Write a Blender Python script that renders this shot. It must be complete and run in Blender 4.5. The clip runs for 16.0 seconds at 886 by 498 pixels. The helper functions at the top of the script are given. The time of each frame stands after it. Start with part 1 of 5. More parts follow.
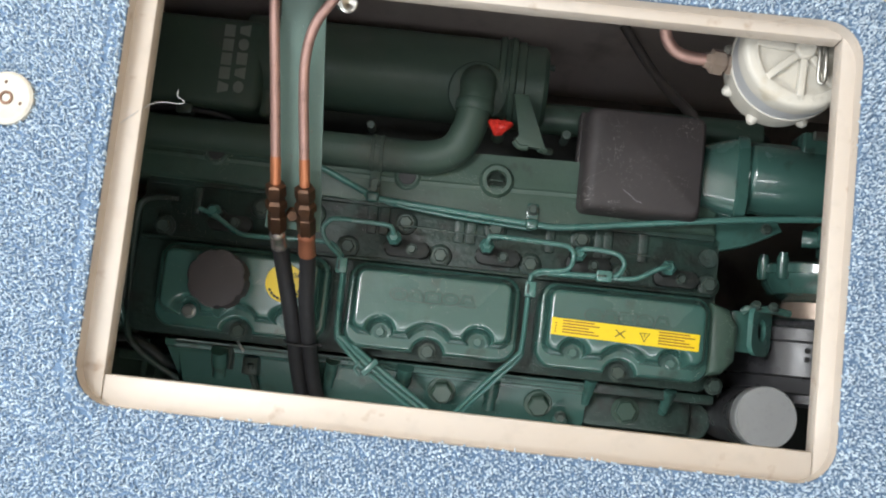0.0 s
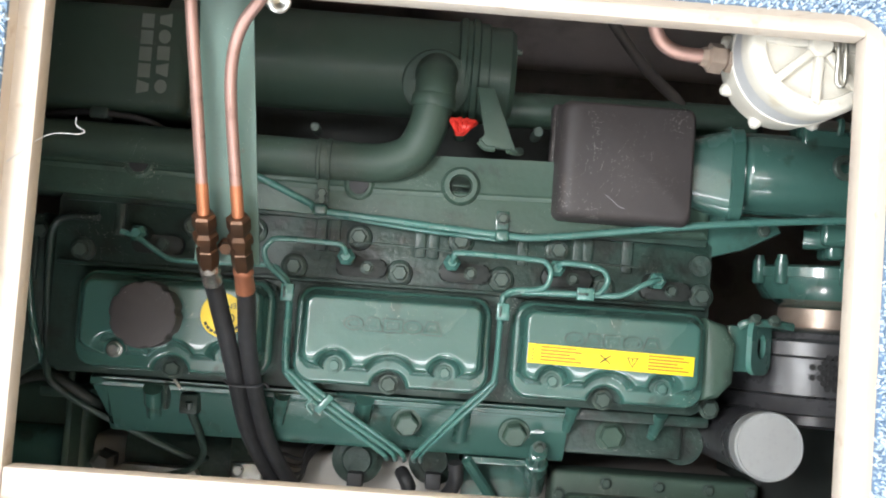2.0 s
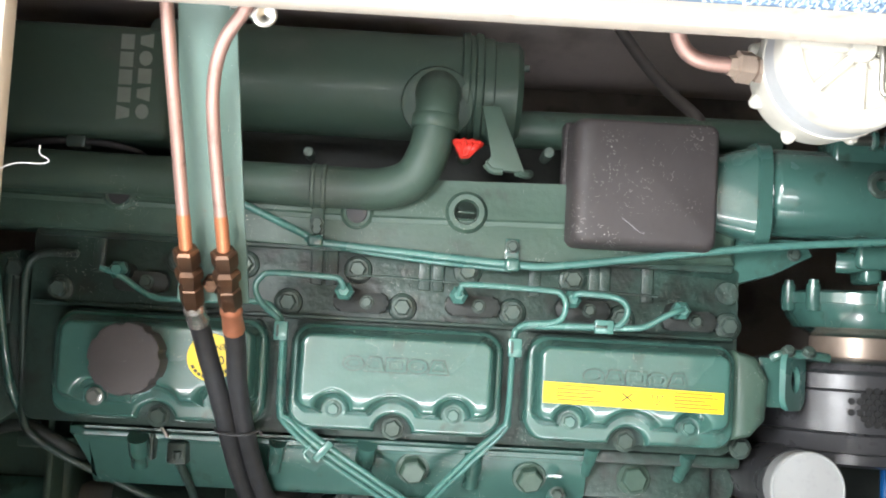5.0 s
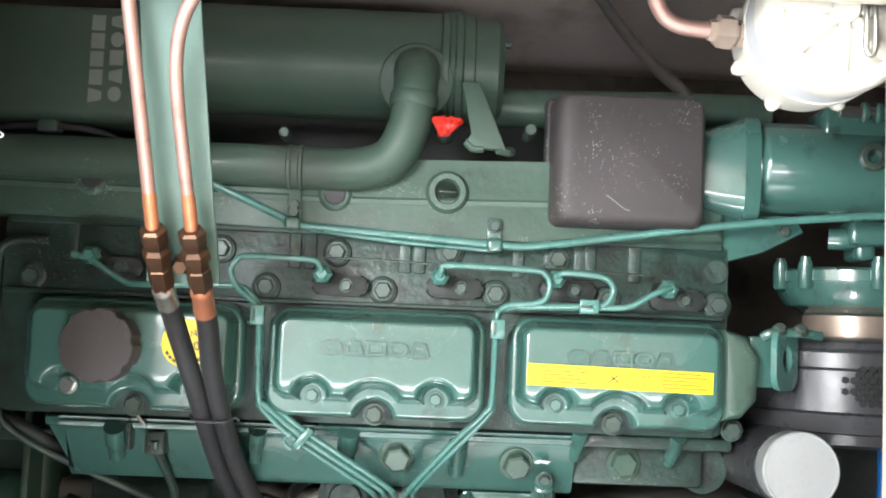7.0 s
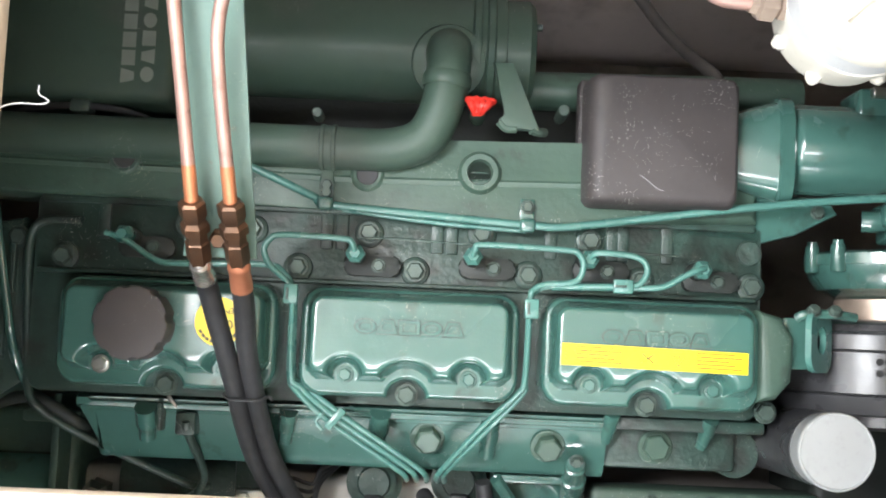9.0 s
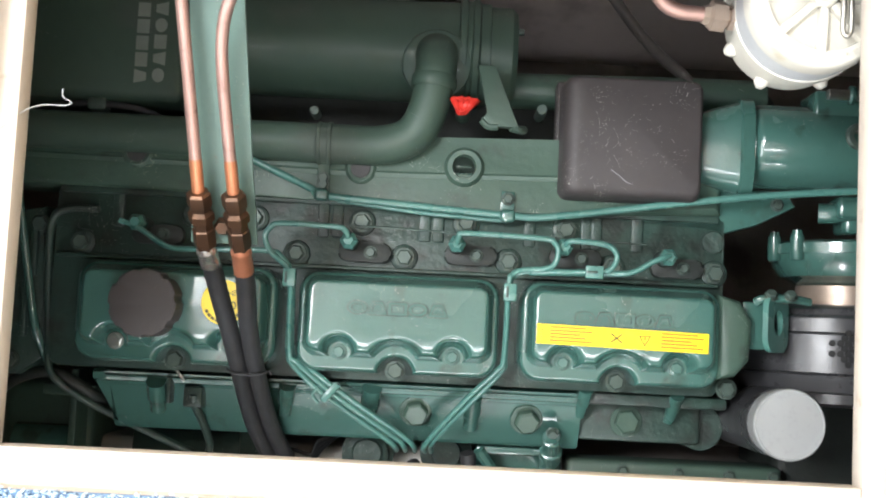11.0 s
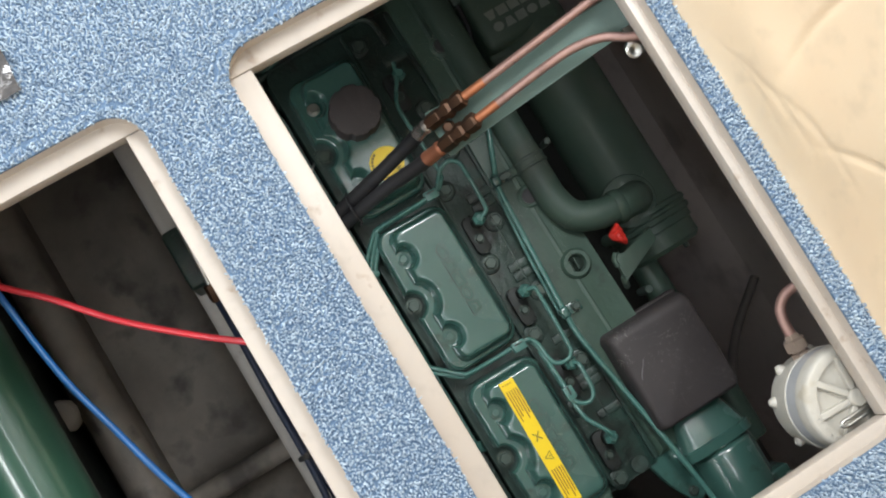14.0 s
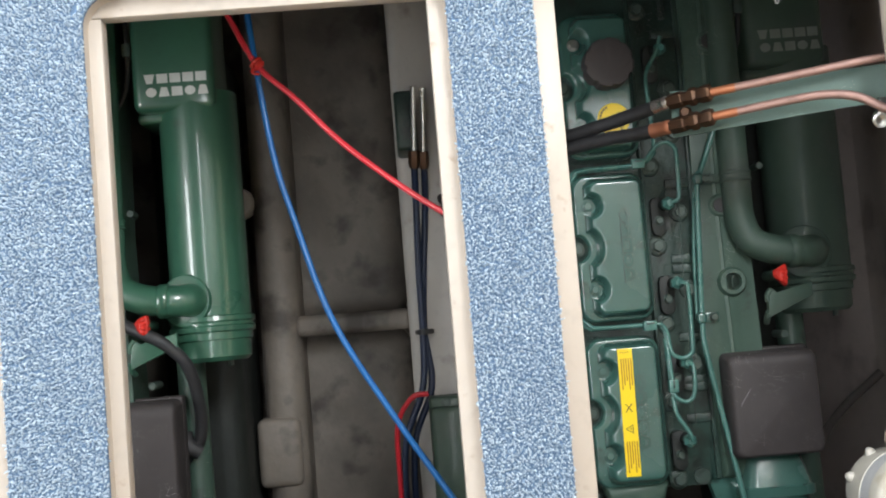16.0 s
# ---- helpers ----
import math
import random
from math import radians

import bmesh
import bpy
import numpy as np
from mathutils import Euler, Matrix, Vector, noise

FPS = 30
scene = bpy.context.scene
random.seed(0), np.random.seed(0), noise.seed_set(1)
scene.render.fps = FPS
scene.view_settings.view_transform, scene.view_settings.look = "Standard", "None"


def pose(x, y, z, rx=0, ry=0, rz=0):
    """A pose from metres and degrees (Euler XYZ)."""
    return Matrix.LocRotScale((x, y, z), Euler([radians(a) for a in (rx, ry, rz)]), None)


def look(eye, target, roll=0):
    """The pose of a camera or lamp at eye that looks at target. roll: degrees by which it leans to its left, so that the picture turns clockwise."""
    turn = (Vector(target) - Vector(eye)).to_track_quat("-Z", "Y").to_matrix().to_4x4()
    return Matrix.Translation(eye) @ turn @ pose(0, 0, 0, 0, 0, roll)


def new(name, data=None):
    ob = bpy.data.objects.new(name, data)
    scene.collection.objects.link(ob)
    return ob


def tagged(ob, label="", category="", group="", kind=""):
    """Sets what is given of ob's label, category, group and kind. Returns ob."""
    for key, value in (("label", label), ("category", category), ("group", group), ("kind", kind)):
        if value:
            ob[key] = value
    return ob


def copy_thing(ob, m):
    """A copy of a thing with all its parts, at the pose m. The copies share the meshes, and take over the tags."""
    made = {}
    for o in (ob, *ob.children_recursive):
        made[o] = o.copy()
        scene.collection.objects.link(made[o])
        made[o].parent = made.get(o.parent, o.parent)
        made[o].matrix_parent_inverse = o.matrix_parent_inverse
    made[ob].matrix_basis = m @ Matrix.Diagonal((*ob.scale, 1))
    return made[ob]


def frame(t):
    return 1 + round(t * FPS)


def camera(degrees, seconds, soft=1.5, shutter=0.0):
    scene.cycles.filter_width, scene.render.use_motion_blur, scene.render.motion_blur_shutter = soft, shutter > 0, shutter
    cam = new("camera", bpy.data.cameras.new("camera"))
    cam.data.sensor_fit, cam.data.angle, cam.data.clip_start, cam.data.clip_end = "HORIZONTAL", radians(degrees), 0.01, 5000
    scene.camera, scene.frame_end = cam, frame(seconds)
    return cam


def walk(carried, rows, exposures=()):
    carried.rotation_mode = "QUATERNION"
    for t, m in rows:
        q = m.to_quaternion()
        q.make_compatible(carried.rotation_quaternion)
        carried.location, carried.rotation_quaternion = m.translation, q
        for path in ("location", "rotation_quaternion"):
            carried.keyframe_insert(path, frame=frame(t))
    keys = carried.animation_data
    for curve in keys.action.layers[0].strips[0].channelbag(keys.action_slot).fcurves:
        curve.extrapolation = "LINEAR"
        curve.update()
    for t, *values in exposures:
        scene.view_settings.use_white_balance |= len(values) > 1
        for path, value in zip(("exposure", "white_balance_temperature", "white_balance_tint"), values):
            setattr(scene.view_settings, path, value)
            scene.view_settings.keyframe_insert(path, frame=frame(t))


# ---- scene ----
cam = camera(44.4, 16.0, soft=2.0)
PATH = [
    (0, (0.298, 0.035, 0.928), (0.262, 0.256, -1.059), -3.0),
    (0.5, (0.288, 0.085, 0.885), (0.257, 0.287, -1.105), -2.9),
    (1, (0.284, 0.105, 0.843), (0.299, 0.264, -1.15), 11.2),
    (1.5, (0.284, 0.123, 0.806), (0.314, 0.261, -1.189), 17.6),
    (2, (0.289, 0.139, 0.783), (0.336, 0.246, -1.214), 28.0),
    (2.5, (0.292, 0.147, 0.757), (0.331, 0.19, -1.242), 45.0),
    (3, (0.293, 0.152, 0.746), (0.338, 0.164, -1.254), 77.4),
    (3.5, (0.289, 0.154, 0.741), (0.331, 0.256, -1.256), 25.8),
    (6, (0.288, 0.141, 0.677), (0.322, 0.297, -1.317), 14.8),
    (6.5, (0.303, 0.136, 0.675), (0.333, 0.291, -1.318), 13.0),
    (7, (0.314, 0.133, 0.672), (0.341, 0.288, -1.321), 12.3),
    (7.5, (0.298, 0.122, 0.684), (0.328, 0.283, -1.309), 12.9),
    (8, (0.29, 0.112, 0.699), (0.316, 0.275, -1.294), 11.6),
    (8.5, (0.287, 0.11, 0.699), (0.312, 0.275, -1.294), 11.2),
    (9, (0.289, 0.104, 0.667), (0.306, 0.277, -1.325), 8.2),
    (11.5, (0.315, 0.086, 0.803), (0.315, 0.241, -1.191), 3.1),
    (12, (0.32, 0.055, 0.859), (0.303, 0.305, -1.125), 7.6),
    (12.5, (0.335, 0.015, 0.915), (0.265, 0.283, -1.065), 8.7),
    (13, (0.337, -0.01, 0.952), (0.249, 0.278, -1.025), 17.2),
    (13.5, (0.322, -0.06, 0.989), (0.219, 0.28, -0.98), 30.2),
    (14, (0.322, -0.098, 1.024), (0.184, 0.22, -0.946), 35.7),
    (14.5, (0.33, -0.128, 1.054), (0.181, 0.128, -0.924), 39.1),
    (15, (0.351, -0.129, 1.087), (0.213, 0.076, -0.898), 42.9),
    (15.5, (0.364, -0.148, 1.133), (0.228, -0.007, -0.857), 37.4),
    (16, (0.352, -0.184, 1.133), (0.22, -0.112, -0.861), 24.0),
]

EXPOSURES = [(0.0, -0.27), (1.0, 0.06), (2.0, 0.52), (3.5, 0.86), (6.0, 1.12), (9.0, 1.18), (11.5, 0.43), (12.5, -0.26), (13.5, -0.42), (16.0, -0.25)]
walk(cam, [(t, look(eye, target, roll)) for t, eye, target, roll in PATH], EXPOSURES)

# ---- light: daylight from unseen openings, and one added highlight strip ----
world = bpy.data.worlds.new("sky")
scene.world = world
world.use_nodes = True
sky = world.node_tree.nodes.new("ShaderNodeTexSky")
sky.sky_type, sky.sun_disc = "NISHITA", False
sky.sun_elevation, sky.sun_rotation = radians(40), radians(200)
back = world.node_tree.nodes["Background"]
back.inputs["Strength"].default_value = 0.12
world.node_tree.links.new(sky.outputs[0], back.inputs[0])


def area_light(eye, target, sx, sy, watts, colour=(1.0, 0.98, 0.96)):
    data = bpy.data.lights.new("area_light", "AREA")
    data.shape, data.size, data.size_y, data.energy, data.color = "RECTANGLE", sx, sy, watts, colour
    lamp = new("area_light", data)
    lamp.matrix_world = look(eye, target)
    return lamp


DAY = (0.95, 0.975, 1.0)
area_light((-0.82, 0.45, 1.94), (-0.82, 0.45, 0.0), 0.76, 0.60, 56, DAY)
# Narrow overhead lamp, added for streaks along the covers' front edges.
area_light((0.34, -0.37, 1.94), (0.34, -0.37, 0.0), 1.74, 0.12, 11, DAY)
area_light((-1.69, -0.55, 1.35), (0.3, -0.2, 0.3), 1.5, 0.7, 28, DAY)
area_light((0.3, -1.89, 1.38), (0.3, 0.0, 0.2), 1.0, 0.36, 30, DAY)


# ---- materials ----
def material(name, colour, rough=0.5, metal=0.0, second=None, scale=40.0, amount=0.6, bump=0.0, bump_scale=300.0,
             coat=0.0, dirt=None, dirt_scale=12.0, dirt_at=0.58, island=0.0, rough_var=0.12, specks=0.0):
    """A principled surface with two scales of colour variation, grime in blotches and a fine relief."""
    m = bpy.data.materials.new(name)
    m.use_nodes = True
    nt = m.node_tree
    n, link = nt.nodes, nt.links.new
    p = n["Principled BSDF"]
    p.inputs["Metallic"].default_value = metal
    p.inputs["Coat Weight"].default_value = coat
    p.inputs["Coat Roughness"].default_value = 0.09
    co = n.new("ShaderNodeTexCoord")

    def noise_at(sc, detail=4.0):
        t = n.new("ShaderNodeTexNoise")
        t.inputs["Scale"].default_value, t.inputs["Detail"].default_value = sc, detail
        link(co.outputs["Object"], t.inputs["Vector"])
        return t

    def mix(fac, a, b):
        x = n.new("ShaderNodeMix")
        x.data_type = "RGBA"
        link(fac, x.inputs[0])
        for sock, v in ((x.inputs[6], a), (x.inputs[7], b)):
            if isinstance(v, tuple):
                sock.default_value = (*v, 1)
            else:
                link(v, sock)
        return x.outputs[2]

    def ramp(fac, lo, hi, top=1.0):
        r = n.new("ShaderNodeMapRange")
        r.inputs["From Min"].default_value, r.inputs["From Max"].default_value = lo, hi
        r.inputs["To Max"].default_value = top
        link(fac, r.inputs["Value"])
        return r.outputs[0]

    second = second or tuple(c * 0.7 for c in colour)
    big = noise_at(scale)
    col = mix(ramp(big.outputs["Fac"], 0.35, 0.7, amount), colour, second)
    fine = noise_at(scale * 9, 2.0)
    col = mix(ramp(fine.outputs["Fac"], 0.55, 0.8, amount * 0.4), col, tuple(c * 0.6 for c in colour))
    if dirt:
        blot = noise_at(dirt_scale, 8.0)
        col = mix(ramp(blot.outputs["Fac"], dirt_at, dirt_at + 0.12, 0.8), col, dirt)
    if specks:
        vor = n.new("ShaderNodeTexVoronoi")
        vor.inputs["Scale"].default_value = 420
        link(co.outputs["Object"], vor.inputs["Vector"])
        patch = noise_at(18, 2.0)
        lim = n.new("ShaderNodeMath")
        lim.operation = "MULTIPLY"
        link(ramp(patch.outputs["Fac"], 0.40, 0.75, specks), lim.inputs[0])
        lim.inputs[1].default_value = 1.0
        less = n.new("ShaderNodeMath")
        less.operation = "LESS_THAN"
        link(vor.outputs["Distance"], less.inputs[0])
        link(lim.outputs[0], less.inputs[1])
        col = mix(less.outputs[0], col, (0.55, 0.55, 0.5))
    if island:
        g = n.new("ShaderNodeNewGeometry")
        col = mix(ramp(g.outputs["Random Per Island"], 0.25, 0.85, island), col, second)
    link(col, p.inputs["Base Color"])
    rr = n.new("ShaderNodeMapRange")
    rr.inputs["To Min"].default_value, rr.inputs["To Max"].default_value = max(0.03, rough - rough_var), min(1, rough + rough_var)
    link(big.outputs["Fac"], rr.inputs["Value"])
    link(rr.outputs[0], p.inputs["Roughness"])
    if bump:
        rel = noise_at(bump_scale, 3.0)
        b = n.new("ShaderNodeBump")
        b.inputs["Strength"].default_value, b.inputs["Distance"].default_value = bump, 0.002
        link(rel.outputs["Fac"], b.inputs["Height"])
        link(b.outputs["Normal"], p.inputs["Normal"])
    return m


TEAL = material("engine_enamel", (0.045, 0.115, 0.097), 0.25, second=(0.034, 0.086, 0.071), scale=9, dirt=(0.03, 0.052, 0.042), dirt_scale=38, dirt_at=0.6, bump=0.22, bump_scale=70, coat=1.0, specks=0.16)
GREEN = material("green_enamel", (0.036, 0.115, 0.073), 0.33, second=(0.032, 0.09, 0.058), scale=8, dirt=(0.03, 0.07, 0.045), dirt_scale=25, dirt_at=0.66, bump=0.07, bump_scale=90, coat=0.7)
CAST = material("grimy_casting", (0.026, 0.054, 0.043), 0.45, second=(0.019, 0.030, 0.025), scale=22, dirt=(0.017, 0.020, 0.017), dirt_scale=28, dirt_at=0.52, bump=0.6, bump_scale=120, specks=0.2)
BEAM = material("beam_paint", (0.048, 0.088, 0.066), 0.45, second=(0.039, 0.067, 0.051), scale=14, dirt=(0.03, 0.045, 0.037), dirt_scale=40, dirt_at=0.6, bump=0.25, bump_scale=110, specks=0.26)
# Green enamel greyed in its colour for dust and for veiling haze.
DUST_HAZE = material("dust_haze_green_enamel", (0.046, 0.082, 0.061), 0.6, second=(0.037, 0.066, 0.049), scale=7, dirt=(0.062, 0.082, 0.067), dirt_scale=9, dirt_at=0.52, bump=0.2, bump_scale=80, coat=0.1, specks=0.14)
STRIP = material("worn_grey_green_paint", (0.098, 0.165, 0.140), 0.42, second=(0.078, 0.13, 0.11), scale=20, dirt=(0.13, 0.10, 0.07), dirt_scale=60, dirt_at=0.67, bump=0.15, bump_scale=120, specks=0.18)
PIPE = material("painted_pipe", (0.066, 0.175, 0.150), 0.28, scale=30, coat=0.3)
BLACK = material("black_plastic", (0.046, 0.039, 0.039), 0.62, second=(0.038, 0.033, 0.033), scale=25, bump=0.1, bump_scale=900, specks=0.26)
RUBBER = material("black_rubber", (0.028, 0.028, 0.03), 0.55, scale=60, bump=0.15, bump_scale=500)
HOSE = material("dusty_grey_hose", (0.085, 0.075, 0.070), 0.7, scale=40, bump=0.1, bump_scale=300)
ALT = material("black_alternator_paint", (0.045, 0.045, 0.048), 0.3, scale=40, bump=0.05)
COPPER = material("dull_copper", (0.40, 0.25, 0.215), 0.5, metal=0.6, second=(0.30, 0.185, 0.16), scale=35, dirt=(0.22, 0.14, 0.12), dirt_scale=70, dirt_at=0.6)
ORANGE = material("bright_copper_end", (0.48, 0.19, 0.095), 0.45, metal=0.6, second=(0.38, 0.14, 0.07), scale=60)
BRASS = material("tarnished_brass", (0.12, 0.062, 0.035), 0.42, metal=0.7, second=(0.06, 0.04, 0.03), scale=60)
PALEBRASS = material("dull_pale_brass", (0.42, 0.33, 0.27), 0.42, metal=0.6, second=(0.32, 0.25, 0.2), scale=60)
# Made paler than the bilge paint: haze and missing light are in this colour.
SIDE = material("lifted_hull_side", (0.62, 0.545, 0.505), 0.65, second=(0.50, 0.43, 0.395), scale=5, dirt=(0.34, 0.29, 0.265), dirt_scale=10, dirt_at=0.58, bump=0.25, bump_scale=60)
BRIGHT = material("bright_crimped_steel", (0.74, 0.70, 0.66), 0.24, metal=0.9, second=(0.62, 0.58, 0.54), scale=60, amount=0.3)
REDBRASS = material("red_copper", (0.50, 0.20, 0.115), 0.34, metal=0.5, second=(0.36, 0.14, 0.08), scale=60)
STEEL = material("zinc_steel", (0.55, 0.55, 0.52), 0.32, metal=1.0, scale=60)
DULL = material("dull_bolt", (0.065, 0.095, 0.08), 0.38, metal=0.2, second=(0.035, 0.048, 0.042), scale=80, dirt=(0.02, 0.022, 0.02), dirt_scale=120, dirt_at=0.56)
YELLOW = material("yellow_sticker", (0.86, 0.62, 0.01), 0.38, second=(0.8, 0.55, 0.01), scale=20, amount=0.3)
INK = material("black_ink", (0.05, 0.04, 0.015), 0.5, scale=30)
AMBER = material("orange_print", (0.30, 0.12, 0.01), 0.45, scale=30)
# Two copies of one print: the first engine's dimness is in the darker.
MARK = material("dim_grey_print", (0.22, 0.25, 0.225), 0.5, scale=30)
MARK_PALE = material("pale_grey_print", (0.62, 0.65, 0.62), 0.45, scale=30)
RED = material("red_rubber", (0.62, 0.03, 0.02), 0.4, scale=40)
REDW = material("red_cable", (0.62, 0.03, 0.045), 0.32, scale=40)
BLUEW = material("blue_cable", (0.01, 0.12, 0.36), 0.32, scale=40)
NAVY = material("dark_blue_cable", (0.01, 0.022, 0.06), 0.45, scale=40)
WHITEM = material("aged_white_plastic", (0.53, 0.51, 0.455), 0.42, second=(0.47, 0.445, 0.38), scale=16, dirt=(0.42, 0.37, 0.28), dirt_scale=35, dirt_at=0.63, bump=0.08)
BAND = material("grey_label_band", (0.45, 0.46, 0.47), 0.45, scale=30)
CREAM = material("cream_gelcoat", (0.55, 0.495, 0.435), 0.42, second=(0.51, 0.44, 0.37), scale=7, dirt=(0.33, 0.23, 0.155), dirt_scale=42, dirt_at=0.635, bump=0.15, bump_scale=70)
# Oily black of small engine parts, and of the added dark blocks.
OILY_FILL = material("oily_and_fill_black", (0.016, 0.021, 0.018), 0.6, second=(0.012, 0.014, 0.013), scale=40, bump=0.2, bump_scale=200)
VOID = material("vent_shade_black", (0.006, 0.006, 0.006), 0.8, scale=40)
TINPAINT = material("oil_filter_paint", (0.36, 0.37, 0.37), 0.45, second=(0.32, 0.33, 0.33), scale=20, dirt=(0.2, 0.2, 0.2), dirt_scale=50, dirt_at=0.68)
HULL = material("grey_bilge_paint", (0.25, 0.22, 0.188), 0.55, second=(0.12, 0.105, 0.09), scale=9, amount=0.9, dirt=(0.05, 0.042, 0.036), dirt_scale=13, dirt_at=0.54, bump=1.0, bump_scale=38, specks=0.12)
STRING = material("pale_bilge_paint", (0.42, 0.40, 0.37), 0.55, second=(0.32, 0.30, 0.275), scale=8, dirt=(0.2, 0.18, 0.15), dirt_scale=18, dirt_at=0.62, bump=0.25, bump_scale=60)
WOOD = material("pale_varnished_ply", (0.76, 0.58, 0.37), 0.4, second=(0.70, 0.50, 0.30), scale=3, bump=0.03)
LEATHER = material("cream_leather", (0.84, 0.675, 0.47), 0.40, second=(0.78, 0.58, 0.38), scale=4, amount=0.7, bump=0.12, bump_scale=420)
ROOF = material("white_headlining", (0.78, 0.77, 0.74), 0.8, scale=6, amount=0.3)
CARPET = material("blue_carpet_backing", (0.15, 0.235, 0.355), 0.95, scale=200, bump=0.6, bump_scale=500)
TUFT = material("blue_carpet_pile", (0.67, 0.78, 0.86), 0.95, second=(0.10, 0.20, 0.35), scale=140, amount=0.36, island=0.54)


# ---- building helpers ----
def thing(name, place, label, category, group="", kind=""):
    ob = new(name)
    ob.location = place
    ob.empty_display_size = 0.02
    bpy.context.view_layer.update()
    return tagged(ob, label, category, group, kind)


def mesh_of(name, bm, mat, smooth=40):
    me = bpy.data.meshes.new(name)
    bmesh.ops.recalc_face_normals(bm, faces=bm.faces[:])
    bm.to_mesh(me)
    bm.free()
    me.materials.append(mat)
    if smooth:
        me.shade_smooth()
        me.set_sharp_from_angle(angle=radians(smooth))
    return me


def child(ob, parent, label=""):
    """ob, built in the world's places, becomes a part of parent."""
    if parent:
        m = Matrix()
        root = parent
        while root:
            m = root.matrix_basis @ m
            root = root.parent
        ob.parent = parent
        ob.matrix_basis = m.inverted() @ ob.matrix_basis
    if label:
        ob["label"] = label
    return ob


def part(name, bm, mat, parent=None, label="", smooth=40):
    """Links a bmesh as one mesh object under a thing or a part."""
    return child(new(name, mesh_of(name, bm, mat, smooth)), parent, label)


def place(name, me, m, parent, label=""):
    """One more object on a shared mesh, at the pose m (world)."""
    ob = new(name, me)
    ob.matrix_basis = m
    return child(ob, parent, label)


def box(bm, x0, x1, y0, y1, z0, z1, bevel=0.002, seg=2, m=None):
    made = bmesh.ops.create_cube(bm, size=1, matrix=Matrix.Translation(((x0 + x1) / 2, (y0 + y1) / 2, (z0 + z1) / 2)) @ Matrix.Diagonal((abs(x1 - x0), abs(y1 - y0), abs(z1 - z0), 1)))
    vs = made["verts"]
    if m is not None:
        bmesh.ops.transform(bm, matrix=m, verts=vs)
    if bevel:
        es = list({e for v in vs for e in v.link_edges})
        bmesh.ops.bevel(bm, geom=es, offset=bevel, segments=seg, profile=0.5, affect="EDGES")
    return bm


def along(p0, p1):
    d = Vector(p1) - Vector(p0)
    return Matrix.Translation(p0) @ d.to_track_quat("Z", "Y").to_matrix().to_4x4(), d.length


def lathe(bm, p0, p1, profile, n=24):
    """A turned body: profile of (distance along, radius) from p0 towards p1, closed at both ends."""
    m, _ = along(p0, p1)
    rings = []
    for h, r in profile:
        rings.append([bm.verts.new(m @ Vector((r * math.cos(2 * math.pi * i / n), r * math.sin(2 * math.pi * i / n), h))) for i in range(n)])
    for a, b in zip(rings, rings[1:]):
        for i in range(n):
            bm.faces.new((a[i], a[(i + 1) % n], b[(i + 1) % n], b[i]))
    bm.faces.new(rings[0][::-1])
    bm.faces.new(rings[-1])
    return bm


def cyl(bm, p0, p1, r, n=20, bevel=0.0008):
    _, l = along(p0, p1)
    b = min(bevel, r * 0.4, l * 0.4)
    return lathe(bm, p0, p1, [(0, r - b), (b, r), (l - b, r), (l, r - b)], n)


def smooth_path(points, steps=8):
    """A curve through all points, rounded at each of them."""
    ps = [Vector(p) for p in points]
    ps = [ps[0] * 2 - ps[1]] + ps + [ps[-1] * 2 - ps[-2]]
    out = []
    for a, b, c, d in zip(ps, ps[1:], ps[2:], ps[3:]):
        for i in range(steps):
            t = i / steps
            out.append(0.5 * (2 * b + (c - a) * t + (2 * a - 5 * b + 4 * c - d) * t * t + (3 * b - a - 3 * c + d) * t ** 3))
    return out + [ps[-2]]


def tube(bm, points, r, n=10, steps=7, radii=None):
    path = smooth_path(points, steps)
    rings = []
    up = Vector((0.31, 0.17, 0.93))
    for i, p in enumerate(path):
        d = (path[min(i + 1, len(path) - 1)] - path[max(i - 1, 0)]).normalized()
        side = d.cross(up).normalized() if abs(d.dot(up)) < 0.98 else d.orthogonal().normalized()
        up = side.cross(d).normalized()
        rr = radii[min(int(i / steps), len(radii) - 1)] if radii else r
        rings.append([bm.verts.new(p + rr * (math.cos(2 * math.pi * k / n) * side + math.sin(2 * math.pi * k / n) * up)) for k in range(n)])
    for a, b in zip(rings, rings[1:]):
        for i in range(n):
            bm.faces.new((a[i], a[(i + 1) % n], b[(i + 1) % n], b[i]))
    bm.faces.new(rings[0][::-1])
    bm.faces.new(rings[-1])
    return bm


def rounded(x0, x1, y0, y1, r, n=6):
    out = []
    for cx, cy, a in ((x1 - r, y1 - r, 0), (x0 + r, y1 - r, 90), (x0 + r, y0 + r, 180), (x1 - r, y0 + r, 270)):
        for i in range(n + 1):
            t = radians(a + 90 * i / n)
            out.append((cx + r * math.cos(t), cy + r * math.sin(t)))
    return out


def prism(bm, outline, z0, z1, bevel=0.0, seg=2, m=None):
    low = [bm.verts.new((x, y, z0)) for x, y in outline]
    high = [bm.verts.new((x, y, z1)) for x, y in outline]
    k = len(outline)
    for i in range(k):
        bm.faces.new((low[i], low[(i + 1) % k], high[(i + 1) % k], high[i]))
    bottom = bm.faces.new(low[::-1])
    top = bm.faces.new(high)
    if m is not None:
        bmesh.ops.transform(bm, matrix=m, verts=low + high)
    if bevel:
        bmesh.ops.bevel(bm, geom=list(top.edges), offset=bevel, segments=seg, profile=0.5, affect="EDGES")
    return bm


